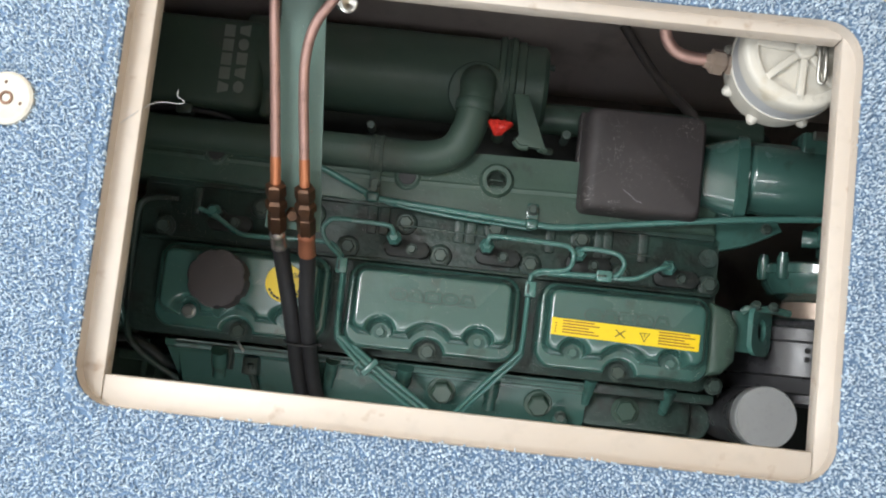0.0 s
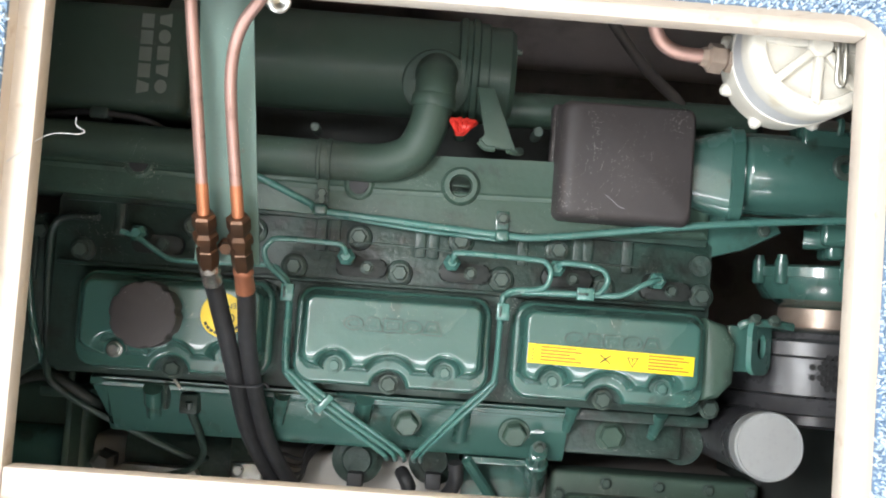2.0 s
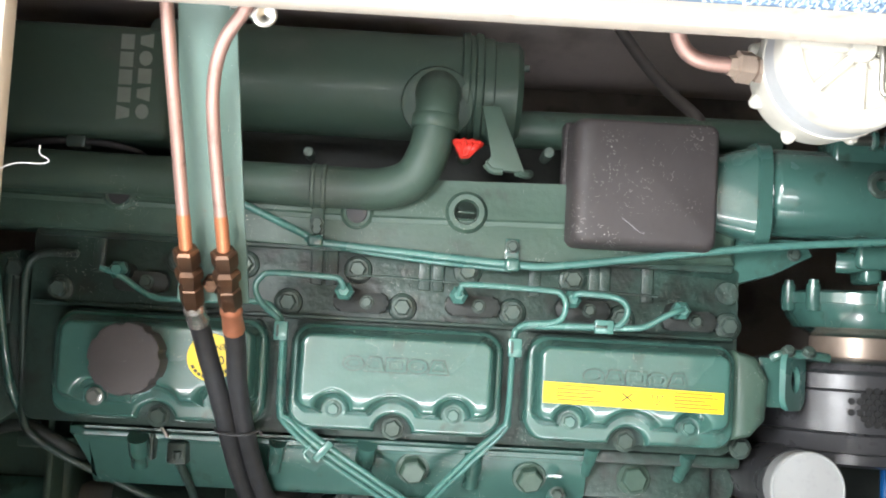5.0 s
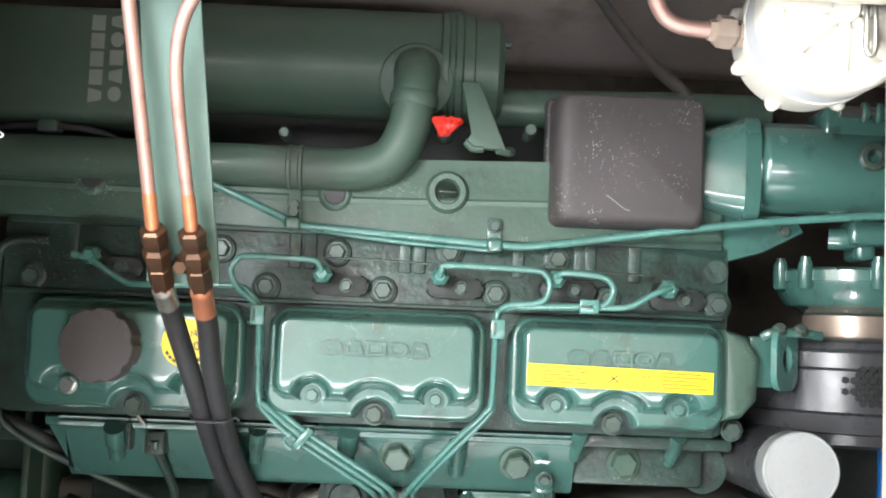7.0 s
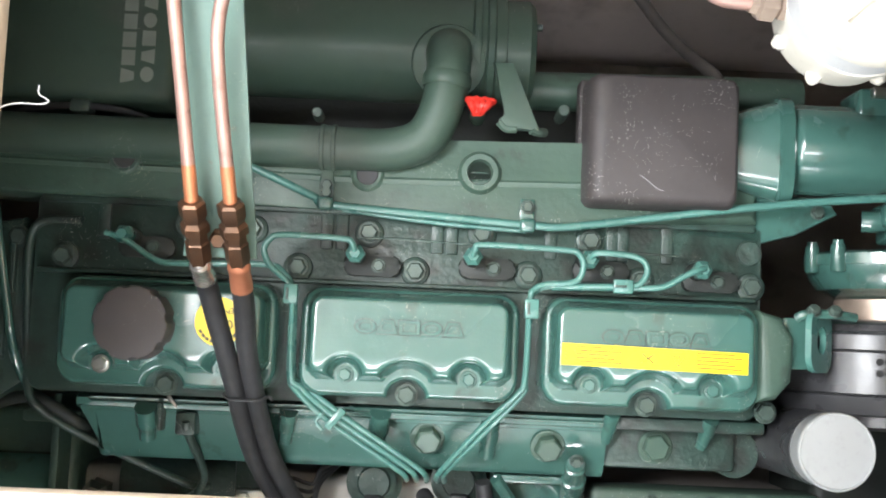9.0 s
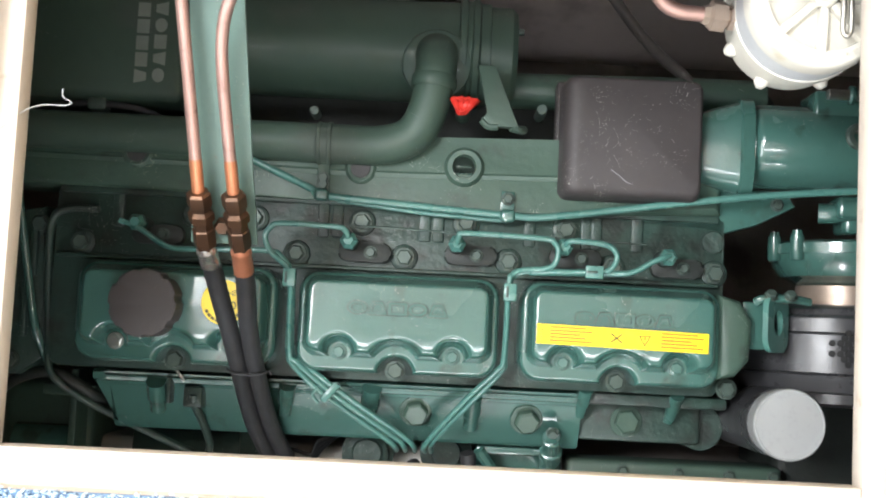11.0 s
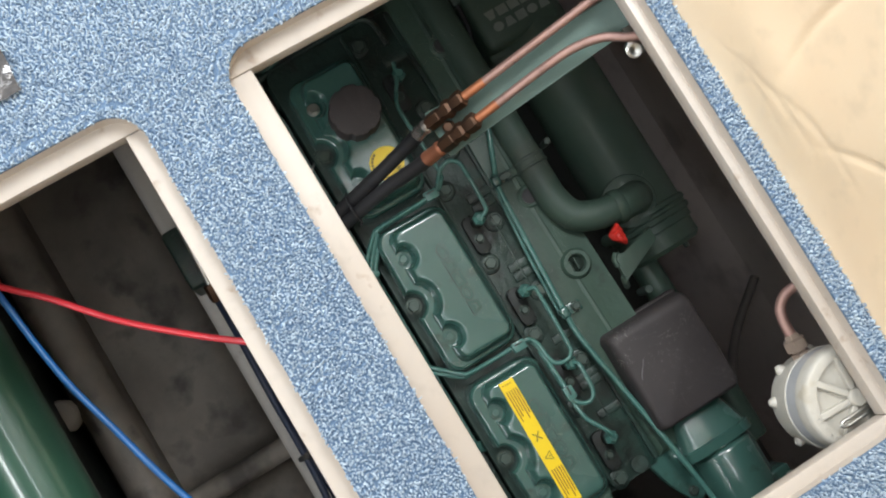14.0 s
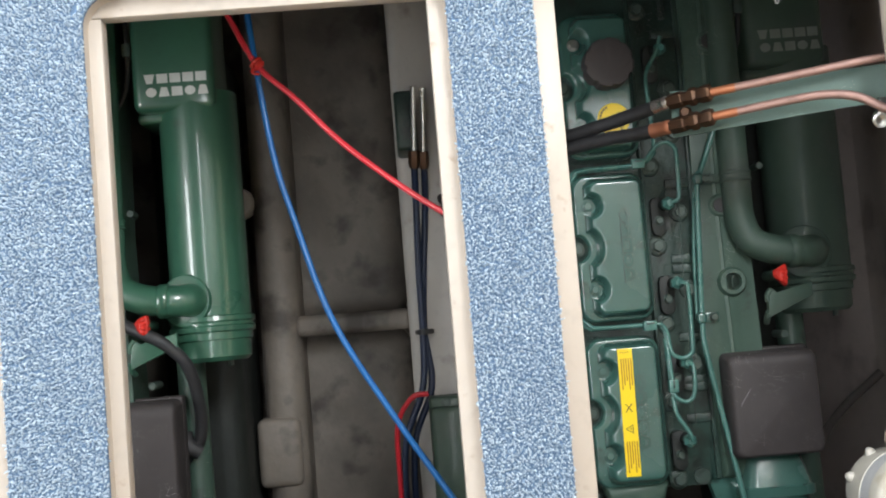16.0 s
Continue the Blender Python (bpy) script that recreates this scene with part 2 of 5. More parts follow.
def frame_plate(bm, outer, inner, z0, z1):
    """A flat ring between two outlines with the same number of corners."""
    k = len(outer)
    rows = [[bm.verts.new((x, y, z)) for x, y in line] for line, z in ((outer, z0), (outer, z1), (inner, z1), (inner, z0))]
    for a, b in zip(rows, rows[1:] + rows[:1]):
        for i in range(k):
            bm.faces.new((a[i], a[(i + 1) % k], b[(i + 1) % k], b[i]))
    return bm


def hex_mesh(name, r, h, mat, washer=True):
    bm = bmesh.new()
    if washer:
        cyl(bm, (0, 0, 0), (0, 0, h * 0.2), r * 1.3, 18)
    lathe(bm, (0, 0, h * 0.15), (0, 0, h), [(0, r), (h * 0.7, r), (h * 0.85, r * 0.84)], 6)
    return mesh_of(name, bm, mat, 30)


BOLT = hex_mesh("bolt", 0.0085, 0.008, DULL)
BOLT_S = hex_mesh("bolt", 0.0055, 0.006, DULL)
BOLT_T = hex_mesh("bolt", 0.0062, 0.007, TEAL)
BOLT_B = hex_mesh("bolt", 0.0066, 0.009, STEEL)
BOLT_L = hex_mesh("bolt", 0.0135, 0.012, BEAM)

# ---- cabin sole with two hatches ----
H1 = (0.0, 0.617, 0.0, 0.367)
H2 = (0.0, 0.617, -0.488, -0.1385)
H3 = (0.0, 0.617, -0.985, -0.624)
DROP = 0.022
LEDGES = {H1: (0.020, 0.0135, 0.0265, 0.0105), H2: (0.020, 0.0135, 0.0145, 0.0195), H3: (0.020, 0.0135, 0.020, 0.020)}
Y_PANEL = 0.398


def opening(h, extra=0.0):
    """The rebate round a hatch: its four sides, left, right, front and back."""
    a, b, c, d = LEDGES[h]
    return (h[0] - a - extra, h[1] + b + extra, h[2] - c - extra, h[3] + d + extra)


def sole_piece(x0, x1, y0, y1):
    return [(x0, y0), (x1, y0), (x1, y1), (x0, y1)]


sole = thing("floor", (0, 0, -0.03), "plywood cabin sole covered with blue fleck carpet", "floor", kind="structure")
bm = bmesh.new()
o1, o2, o3 = opening(H1), opening(H2), opening(H3)
X0, X1, Y0 = -1.7, 2.1, -1.9
R = 0.035


def sheet_with_holes(bm, z0, z1):
    """The sole: strips between rounded openings, cut from one plate."""
    pieces = [(X0, o1[0], Y0, 0.62), (o1[1], X1, Y0, 0.62), (o1[0], o1[1], o1[3], 0.62), (o1[0], o1[1], o2[3], o1[2]), (o1[0], o1[1], o3[3], o2[2]), (o1[0], o1[1], Y0, o3[2])]
    for x0, x1, y0, y1 in pieces:
        prism(bm, sole_piece(x0, x1, y0, y1), z0, z1)
    for o in (o1, o2, o3):
        for cx, cy, sx, sy in ((o[0], o[2], 1, 1), (o[1], o[2], -1, 1), (o[1], o[3], -1, -1), (o[0], o[3], 1, -1)):
            arc = [(cx, cy)]
            for i in range(9):
                t = radians(90 * i / 8)
                arc.append((cx + sx * R * (1 - math.sin(t)), cy + sy * R * (1 - math.cos(t))))
            if sx * sy < 0:
                arc = arc[::-1]
            prism(bm, arc, z0, z1)


sheet_with_holes(bm, -0.004, 0.0)
part("carpet", bm, CARPET, sole, smooth=0)
bm = bmesh.new()
sheet_with_holes(bm, -0.03, -0.0045)
part("board", bm, CREAM, sole, smooth=0)


def hatch_rim(h, name):
    o = opening(h, 0.012)
    t = 0.022
    zl = -DROP
    # four ledge boards, butted at the corners
    for x0, x1, y0, y1 in ((o[0], h[0], o[2], o[3]), (h[1], o[1], o[2], o[3]), (h[0], h[1], o[2], h[2]), (h[0], h[1], h[3], o[3])):
        bm2 = bmesh.new()
        box(bm2, x0, x1 - 0.0006, y0, y1, zl - t, zl, 0.0015)
        part("ledge_board", bm2, CREAM, rims[name])


rims = {}
for name, h in (("near", H1), ("far", H2), ("third", H3)):
    rims[name] = thing("hatch_rim", ((h[0] + h[1]) / 2, (h[2] + h[3]) / 2, -DROP), "cream painted recessed wooden rim of an open floor hatch", "hatch", "floor hatches", kind="structure")
    hatch_rim(h, name)

# carpet pile
rng = np.random.default_rng(5)


def pile(x0, x1, y0, y1, step):
    nx, ny = int((x1 - x0) / step), int((y1 - y0) / step)
    gx, gy = np.meshgrid(np.arange(nx), np.arange(ny))
    px = x0 + (gx.ravel() + rng.random(nx * ny)) * step
    py = y0 + (gy.ravel() + rng.random(nx * ny)) * step
    keep = py < Y_PANEL + 0.003
    for h in (H1, H2, H3):
        o = opening(h)
        cx, cy = (o[0] + o[1]) / 2, (o[2] + o[3]) / 2
        qx = np.abs(px - cx) - ((o[1] - o[0]) / 2 - R)
        qy = np.abs(py - cy) - ((o[3] - o[2]) / 2 - R)
        d = np.hypot(np.maximum(qx, 0), np.maximum(qy, 0)) + np.minimum(np.maximum(qx, qy), 0) - R
        keep &= d > 0.0004 - 0.0022 * rng.random(nx * ny) ** 2
        keep &= ~((np.abs(d - 0.0125) < 0.0017) & (px < 0.0))
    px, py = px[keep], py[keep]
    k = len(px)
    ang = rng.random(k) * 6.283
    r = step * (0.40 + 0.32 * rng.random(k))
    hgt = 0.003 + 0.003 * rng.random(k)
    lx, ly = rng.normal(0, 0.0016, k), rng.normal(0, 0.0016, k)
    v = np.empty((k, 7, 3))
    for j in range(3):
        a = ang + j * 2.094
        v[:, j, 0], v[:, j, 1], v[:, j, 2] = px + r * np.cos(a), py + r * np.sin(a), -0.001
        v[:, 3 + j, 0] = px + lx * 0.7 + r * 0.75 * np.cos(a + 0.5)
        v[:, 3 + j, 1] = py + ly * 0.7 + r * 0.75 * np.sin(a + 0.5)
        v[:, 3 + j, 2] = hgt * 0.75
    v[:, 6, 0], v[:, 6, 1], v[:, 6, 2] = px + lx, py + ly, hgt
    tri = np.array([[0, 1, 4], [0, 4, 3], [1, 2, 5], [1, 5, 4], [2, 0, 3], [2, 3, 5], [3, 4, 6], [4, 5, 6], [5, 3, 6]])
    f = (np.arange(k)[:, None, None] * 7 + tri[None]).reshape(-1, 3)
    me = bpy.data.meshes.new("carpet_pile")
    me.vertices.add(k * 7)
    me.vertices.foreach_set("co", v.ravel())
    me.loops.add(len(f) * 3)
    me.loops.foreach_set("vertex_index", f.ravel().astype(np.int32))
    me.polygons.add(len(f))
    me.polygons.foreach_set("loop_start", np.arange(0, len(f) * 3, 3, dtype=np.int32))
    me.update(calc_edges=True)
    me.materials.append(TUFT)
    me.shade_smooth()
    return me


tufts = child(new("carpet_pile", pile(-0.34, 0.86, -0.66, Y_PANEL + 0.004, 0.0025)), sole, "looped blue and white carpet pile")
tufts["kind"] = "stuff"

# ---- cabin round the hatches ----
settee = thing("settee", (0.3, 0.6, 0.0), "cream leather settee with soft creases beside the carpet", "settee")
bm = bmesh.new()
nx, nz = 520, 160
grid = []
for k in range(nz + 1):
    row = []
    for i in range(nx + 1):
        x = -0.55 + 1.75 * i / nx
        s = k / nz
        z, y = (0.40 * s / 0.75, Y_PANEL + 0.10 * s / 0.75) if s < 0.75 else (0.40 + 0.05 * math.sin((s - 0.75) / 0.25 * math.pi / 2), Y_PANEL + 0.10 + 0.30 * (s - 0.75) / 0.25)
        puff = 0.009 * noise.noise((x * 3.1, s * 3.0, 1.7)) + 0.006 * noise.noise((x * 9 + s * 4, s * 6, 5.0))
        fold = 0.0
        for cx, cz, ang, ln, deep in ((0.256, 0.140, 103, 0.056, 0.0042), (0.27, 0.043, 6, 0.06, 0.0012), (0.29, 0.060, 10, 0.07, 0.0012), (0.33, 0.080, 14, 0.08, 0.001), (0.42, 0.14, 30, 0.09, 0.002), (0.05, 0.12, 55, 0.08, 0.002), (0.6, 0.2, 70, 0.1, 0.002)):
            u = (x - cx) * math.cos(radians(ang)) + (z - cz) * math.sin(radians(ang))
            v = -(x - cx) * math.sin(radians(ang)) + (z - cz) * math.cos(radians(ang)) + 3 * u * u
            fold -= deep * math.exp(-(v / 0.004) ** 2) * math.exp(-(u / ln) ** 4)
        row.append(bm.verts.new((x, y - (puff + fold) * min(1, s * 6), z - 0.002)))
    grid.append(row)
for k in range(nz):
    for i in range(nx):
        bm.faces.new((grid[k][i], grid[k][i + 1], grid[k + 1][i + 1], grid[k + 1][i]))
part("front_cushion", bm, LEATHER, settee, smooth=80)
bm = bmesh.new()
box(bm, X0, X1, 0.80, 1.3, -0.03, 0.44, 0.02)
part("seat_base", bm, LEATHER, settee)
bm = bmesh.new()
box(bm, X0, -0.55, Y_PANEL + 0.002, 0.80, -0.03, 0.44, 0.02)
part("seat_end", bm, LEATHER, settee)
bm = bmesh.new()
box(bm, 1.2, X1, Y_PANEL + 0.002, 0.80, -0.03, 0.44, 0.02)
part("seat_end", bm, LEATHER, settee)


def wall_with_window(name, m, length, w0, w1, z0=0.95, z1=1.72, top=1.95):
    """A cabin side in four pieces round one window opening, in its own x-z plane."""
    bm = bmesh.new()
    for x0, x1, a, b in ((0, w0, -1.0, top), (w1, length, -1.0, top), (w0, w1, -1.0, z0), (w0, w1, z1, top)):
        box(bm, x0, x1, 0, 0.04, a, b, 0, m=m)
    return tagged(part(name, bm, ROOF, smooth=0), "plain off-white cabin side with a window opening", "wall", kind="structure")


wall_with_window("wall_west", pose(X0, Y0, 0, 0, 0, 90), 3.2, 0.55, 2.15)
wall_with_window("wall_south", pose(X0, Y0 - 0.04, 0), 3.8, 1.48, 2.52, 1.08, 1.62)
bm = bmesh.new()
box(bm, X1, X1 + 0.04, Y0, 1.3, -1.0, 1.95, 0)
tagged(part("wall_east", bm, WOOD, smooth=0), "plain pale wooden cabin bulkhead", "wall", kind="structure")
bm = bmesh.new()
box(bm, X0, X1, 1.3, 1.34, -1.0, 1.95, 0)
tagged(part("wall_north", bm, ROOF, smooth=0), "plain off-white cabin side", "wall", kind="structure")
bm = bmesh.new()
# The narrow slot is cut for the added highlight lamp.
for x0, x1, y0, y1 in ((X0, -1.22, Y0, 1.3), (1.22, X1, Y0, 1.3), (-0.42, 1.22, Y0, -0.44), (-0.42, 1.22, -0.30, 1.3), (-1.22, -0.42, Y0, 0.14), (-1.22, -0.42, 0.76, 1.3)):
    box(bm, x0, x1, y0, y1, 1.95, 1.99, 0)
tagged(part("ceiling", bm, ROOF, smooth=0), "unseen white headlining with a deck hatch opening and a lamp slot", "ceiling", kind="structure")

# ---- bilge under the sole ----
bm = bmesh.new()
box(bm, X0, X1, Y0, 1.3, -1.0, -0.82, 0)
tagged(part("ground", bm, HULL, smooth=0), "grey painted hull bottom of the engine bay", "hull", kind="structure")
bm = bmesh.new()
box(bm, X0, X1, -0.185, -0.045, -0.83, -0.55, 0.014, 4)
tagged(part("stringer", bm, STRING), "pale painted glassfibre engine bearer", "bearer", kind="structure")
bm = bmesh.new()
box(bm, X0, X1, -0.432, -0.365, -0.83, -0.665, 0.03, 5)
tagged(part("hull_ridge", bm, HULL), "grey painted rounded ridge along the hull bottom", "hull", kind="structure")
bm = bmesh.new()
box(bm, 0.325, 0.36, -0.375, -0.18, -0.83, -0.675, 0.012, 4)
tagged(part("hull_rib", bm, HULL), "grey painted cross rib between the engine bearers", "rib", kind="structure")

for x0, x1 in ((-0.6, 0.345), (0.345, 1.3)):
    bm = bmesh.new()
    box(bm, x0, x1, -0.42, -0.178, -0.83, -0.765, 0.05, 6)
    tagged(part("hull_panel", bm, HULL), "grey painted rounded panel of the hull bottom", "hull", kind="structure")

side = bmesh.new()
for x0, x1 in ((X0, X1),):
    pts = [(0.50, -0.83), (0.56, -0.60), (0.60, -0.03), (0.66, -0.03), (0.66, -0.83)]
    a = [side.verts.new((x0, y, z)) for y, z in pts]
    b = [side.verts.new((x1, y, z)) for y, z in pts]
    for i in range(5):
        side.faces.new((a[i], a[(i + 1) % 5], b[(i + 1) % 5], b[i]))
    side.faces.new(a)
    side.faces.new(b)
tagged(part("hull_side", side, SIDE, smooth=0), "brown grey hull side behind the engine, coloured pale to lift the dark", "hull", kind="structure")
bm = bmesh.new()
lathe(bm, (0.13, -0.452, -0.70), (0.13, -0.452, -0.655), [(0, 0.026), (0.03, 0.026), (0.036, 0.022), (0.037, 0.001)], 24)
tagged(part("hull_plug", bm, STRING), "pale round plug on the hull ridge", "plug", kind="structure")

# ---- engine ----
engine = thing("marine_engine", (0.27, 0.15, -0.82), "turquoise green painted six cylinder marine diesel engine, lightly oily", "engine", "twin engines")
PITCH = 0.225


def cover_height(x, y):
    """Stamped rocker cover, middle at x = 0, y measured from its front edge."""
    def rr(px, py, x0, x1, y0, y1, r):
        qx, qy = abs(px - (x0 + x1) / 2) - (x1 - x0) / 2 + r, abs(py - (y0 + y1) / 2) - (y1 - y0) / 2 + r
        return math.hypot(max(qx, 0), max(qy, 0)) + min(max(qx, qy), 0) - r
    def step(d, w):
        t = min(max(-d / w, 0), 1)
        return t * t * (3 - 2 * t)
    lower = rr(x, y, -0.103, 0.103, 0.001, 0.104, 0.022)
    lower = max(lower, 0.0165 - math.hypot(x + 0.001, y - 0.001))
    upper = rr(x, y, -0.0955, 0.0955, 0.017, 0.0985, 0.016)
    for bx, by, br in ((-0.058, 0.0215, 0.0115), (0.056, 0.0215, 0.0115), (-0.001, 0.005, 0.0255)):
        upper = max(upper, br - math.hypot(x - bx, y - by))
    if lower > 0:
        return -0.026
    roll = max(0.0, (0.040 - y) / 0.023)
    def shoulder(d, w):
        t = min(max(-d / w, 0), 1)
        return math.sqrt(1 - (1 - t) ** 2)
    return -0.0025 * min(roll, 1.2) ** 2 * step(upper, 0.0075) + 0.018 * shoulder(lower, 0.006) + 0.022 * (0.45 * step(upper, 0.008) + 0.55 * shoulder(upper, 0.011))


def cover_mesh():
    bm = bmesh.new()
    nx, ny = 216, 112
    x0, x1, y0, y1 = -0.108, 0.108, -0.003, 0.108
    grid = [[bm.verts.new((x0 + (x1 - x0) * i / nx, y0 + (y1 - y0) * j / ny, cover_height(x0 + (x1 - x0) * i / nx, y0 + (y1 - y0) * j / ny))) for i in range(nx + 1)] for j in range(ny + 1)]
    for j in range(ny):
        for i in range(nx):
            bm.faces.new((grid[j][i], grid[j][i + 1], grid[j + 1][i + 1], grid[j + 1][i]))
    rim = [e for e in bm.edges if e.is_boundary]
    made = bmesh.ops.extrude_edge_only(bm, edges=rim)["geom"]
    bmesh.ops.translate(bm, verts=[v for v in made if isinstance(v, bmesh.types.BMVert)], vec=(0, 0, -0.004))
    return mesh_of("rocker_cover", bm, TEAL, 60)


COVER = cover_mesh()
COVER_X = [0.2705 - PITCH, 0.2705, 0.2705 + PITCH]
covers = []
for cx in COVER_X:
    c = place("rocker_cover", COVER, pose(cx, 0.0495, -0.36), engine)
    covers.append(c)
    for dx, dy, dz, me in ((-0.058, 0.0715 - 0.0495, 0.018, BOLT_T), (0.056, 0.0715 - 0.0495, 0.018, BOLT_T), (-0.001, 0.005, 0.0, BOLT)):
        me = BOLT_B if dx == -0.058 and cx < 0.1 else me
        place("bolt", me, pose(cx + dx, 0.0495 + dy, -0.36 + dz, 0, 0, 20), c)

# cylinder head, block, sump
bm = bmesh.new()
prism(bm, rounded(-0.095, 0.607, 0.043, 0.238, 0.012), -0.44, -0.382, 0.004)
head_part = part("cylinder_head", bm, CAST, engine, "grimy cast cylinder head")
bm = bmesh.new()
box(bm, -0.09, 0.60, 0.05, 0.23, -0.70, -0.44, 0.008)
box(bm, -0.06, 0.57, 0.07, 0.21, -0.822, -0.70, 0.02)
part("engine_block", bm, CAST, engine)

# casting detail on the head deck
deck = -0.382
for x in (-0.03, 0.075, 0.185, 0.2, 0.292, 0.306, 0.402, 0.462, 0.472, 0.515):
    bm = bmesh.new()
    box(bm, x - 0.006, x + 0.006, 0.190, 0.228, deck - 0.002, deck + 0.003, 0.0018)
    part("casting_rib", bm, CAST, head_part)
bm = bmesh.new()
box(bm, -0.09, 0.60, 0.1555, 0.160, deck - 0.002, deck + 0.012, 0.002)
box(bm, -0.09, 0.60, 0.224, 0.232, deck - 0.002, deck + 0.005, 0.002)
part("head_flange", bm, CAST, head_part)
for x, y in ((0.272, 0.172), (0.381, 0.173), (0.226, 0.207), (0.597, 0.171), (0.114, 0.206), (0.159, 0.171), (-0.066, 0.172), (0.49, 0.172), (0.335, 0.211), (0.05, 0.207), (0.44, 0.209)):
    bm = bmesh.new()
    lathe(bm, (x, y, deck - 0.001), (x, y, deck + 0.006), [(0, 0.0145), (0.004, 0.0135), (0.0055, 0.0105), (0.0056, 0.008)], 20)
    part("bolt_boss", bm, CAST, head_part)
    place("bolt", BOLT, pose(x, y, deck + 0.0045, 0, 0, 37 * x * 30), head_part)
bm = bmesh.new()
cyl(bm, (0.595, 0.204, deck - 0.001), (0.595, 0.204, deck + 0.004), 0.012)
part("core_plug", bm, CAST, head_part)
# rounded end of the head past the last cover
bm = bmesh.new()
prism(bm, [(0.594, 0.062), (0.612, 0.066), (0.626, 0.082), (0.628, 0.122), (0.616, 0.142), (0.594, 0.148)], -0.40, -0.338, 0.009, 3)
part("end_cover", bm, BEAM, engine)
place("bolt", BOLT, pose(0.612, 0.052, -0.376), engine)

# injectors with clamps, and their pipes
for x, y in ((0.0, 0.192), (0.216, 0.184), (0.326, 0.186), (0.435, 0.188), (0.541, 0.183)):
    bm = bmesh.new()
    cyl(bm, (x, y, deck), (x, y, -0.352), 0.0085)
    inj = part("injector", bm, OILY_FILL, engine)
    bm = bmesh.new()
    lathe(bm, (x, y, -0.352), (x, y, -0.334), [(0, 0.0092), (0.011, 0.0092), (0.013, 0.0075), (0.018, 0.005)], 6)
    part("pipe_nut", bm, PIPE, inj, "turquoise painted union nut", 30)
    bm = bmesh.new()
    prism(bm, rounded(x - 0.012, x + 0.042, y - 0.019, y + 0.001, 0.008), deck + 0.004, deck + 0.013, 0.002)
    part("injector_clamp", bm, OILY_FILL, inj)
    place("bolt", BOLT_S, pose(x + 0.021, y - 0.009, deck + 0.013, 0, 0, 15), inj)

G = 0.0029


def pipe(name, points, r=G, mat=PIPE, parent=engine, label=""):
    bm = bmesh.new()
    tube(bm, points, r, 10, 7)
    return part(name, bm, mat, parent, label)


pipe("injector_pipe", [(-0.016, 0.193, -0.338), (0.004, 0.186, -0.338), (0.033, 0.169, -0.338), (0.06, 0.167, -0.336), (0.135, 0.169, -0.333), (0.152, 0.162, -0.33), (0.1605, 0.146, -0.335), (0.1605, 0.1, -0.341), (0.160, 0.068, -0.354), (0.166, 0.055, -0.354), (0.198, 0.026, -0.366), (0.262, -0.018, -0.396), (0.272, -0.028, -0.41), (0.272, -0.034, -0.44)])
pipe("injector_pipe", [(0.216, 0.186, -0.334), (0.213, 0.193, -0.329), (0.203, 0.196, -0.328), (0.150, 0.197, -0.328), (0.138, 0.192, -0.328), (0.1335, 0.182, -0.328), (0.140, 0.168, -0.328), (0.158, 0.152, -0.328), (0.1618, 0.135, -0.328), (0.1618, 0.07, -0.347), (0.17, 0.058, -0.353), (0.206, 0.028, -0.366), (0.270, -0.015, -0.393), (0.281, -0.026, -0.405), (0.282, -0.034, -0.44)])
pipe("injector_pipe", [(0.1622, 0.135, -0.342), (0.1632, 0.07, -0.360), (0.176, 0.058, -0.356), (0.212, 0.031, -0.367), (0.278, -0.013, -0.392), (0.291, -0.025, -0.404), (0.292, -0.034, -0.44)])
pipe("injector_pipe", [(0.326, 0.186, -0.334), (0.3275, 0.192, -0.329), (0.336, 0.196, -0.328), (0.41, 0.1945, -0.328), (0.423, 0.191, -0.328), (0.4275, 0.182, -0.328), (0.424, 0.169, -0.328), (0.413, 0.164, -0.329), (0.393, 0.162, -0.33), (0.383, 0.157, -0.33), (0.3795, 0.145, -0.33), (0.379, 0.075, -0.347), (0.373, 0.06, -0.353), (0.345, 0.03, -0.368), (0.305, -0.02, -0.40), (0.303, -0.034, -0.44)])
pipe("injector_pipe", [(0.435, 0.188, -0.338), (0.438, 0.1925, -0.331), (0.447, 0.1935, -0.329), (0.470, 0.192, -0.328), (0.482, 0.188, -0.328), (0.4865, 0.179, -0.328), (0.4815, 0.168, -0.328), (0.47, 0.164, -0.329), (0.42, 0.1615, -0.332), (0.395, 0.1605, -0.334), (0.3840, 0.155, -0.336), (0.3805, 0.145, -0.336), (0.3800, 0.075, -0.353), (0.378, 0.06, -0.357), (0.35, 0.027, -0.371), (0.312, -0.018, -0.402), (0.31, -0.034, -0.44)])
pipe("injector_pipe", [(0.541, 0.184, -0.333), (0.532, 0.181, -0.328), (0.521, 0.1755, -0.328), (0.507, 0.167, -0.329), (0.495, 0.1635, -0.33), (0.47, 0.1625, -0.334), (0.40, 0.160, -0.337)])
pipe("leak_off_pipe", [(0.216, 0.199, -0.352), (0.25, 0.2005, -0.354), (0.30, 0.199, -0.356), (0.34, 0.198, -0.354), (0.44, 0.198, -0.356), (0.52, 0.196, -0.355)], 0.0011, CAST)
CLIP = bmesh.new()
box(CLIP, -0.0065, 0.0065, -0.009, 0.009, -0.006, 0.0045, 0.0015)
CLIP = mesh_of("pipe_clip", CLIP, PIPE)
CLIPSLOT = bmesh.new()
box(CLIPSLOT, -0.0012, 0.0012, -0.0055, 0.0055, 0.0, 0.0011, 0.0004)
CLIPSLOT = mesh_of("clip_slot", CLIPSLOT, CAST)
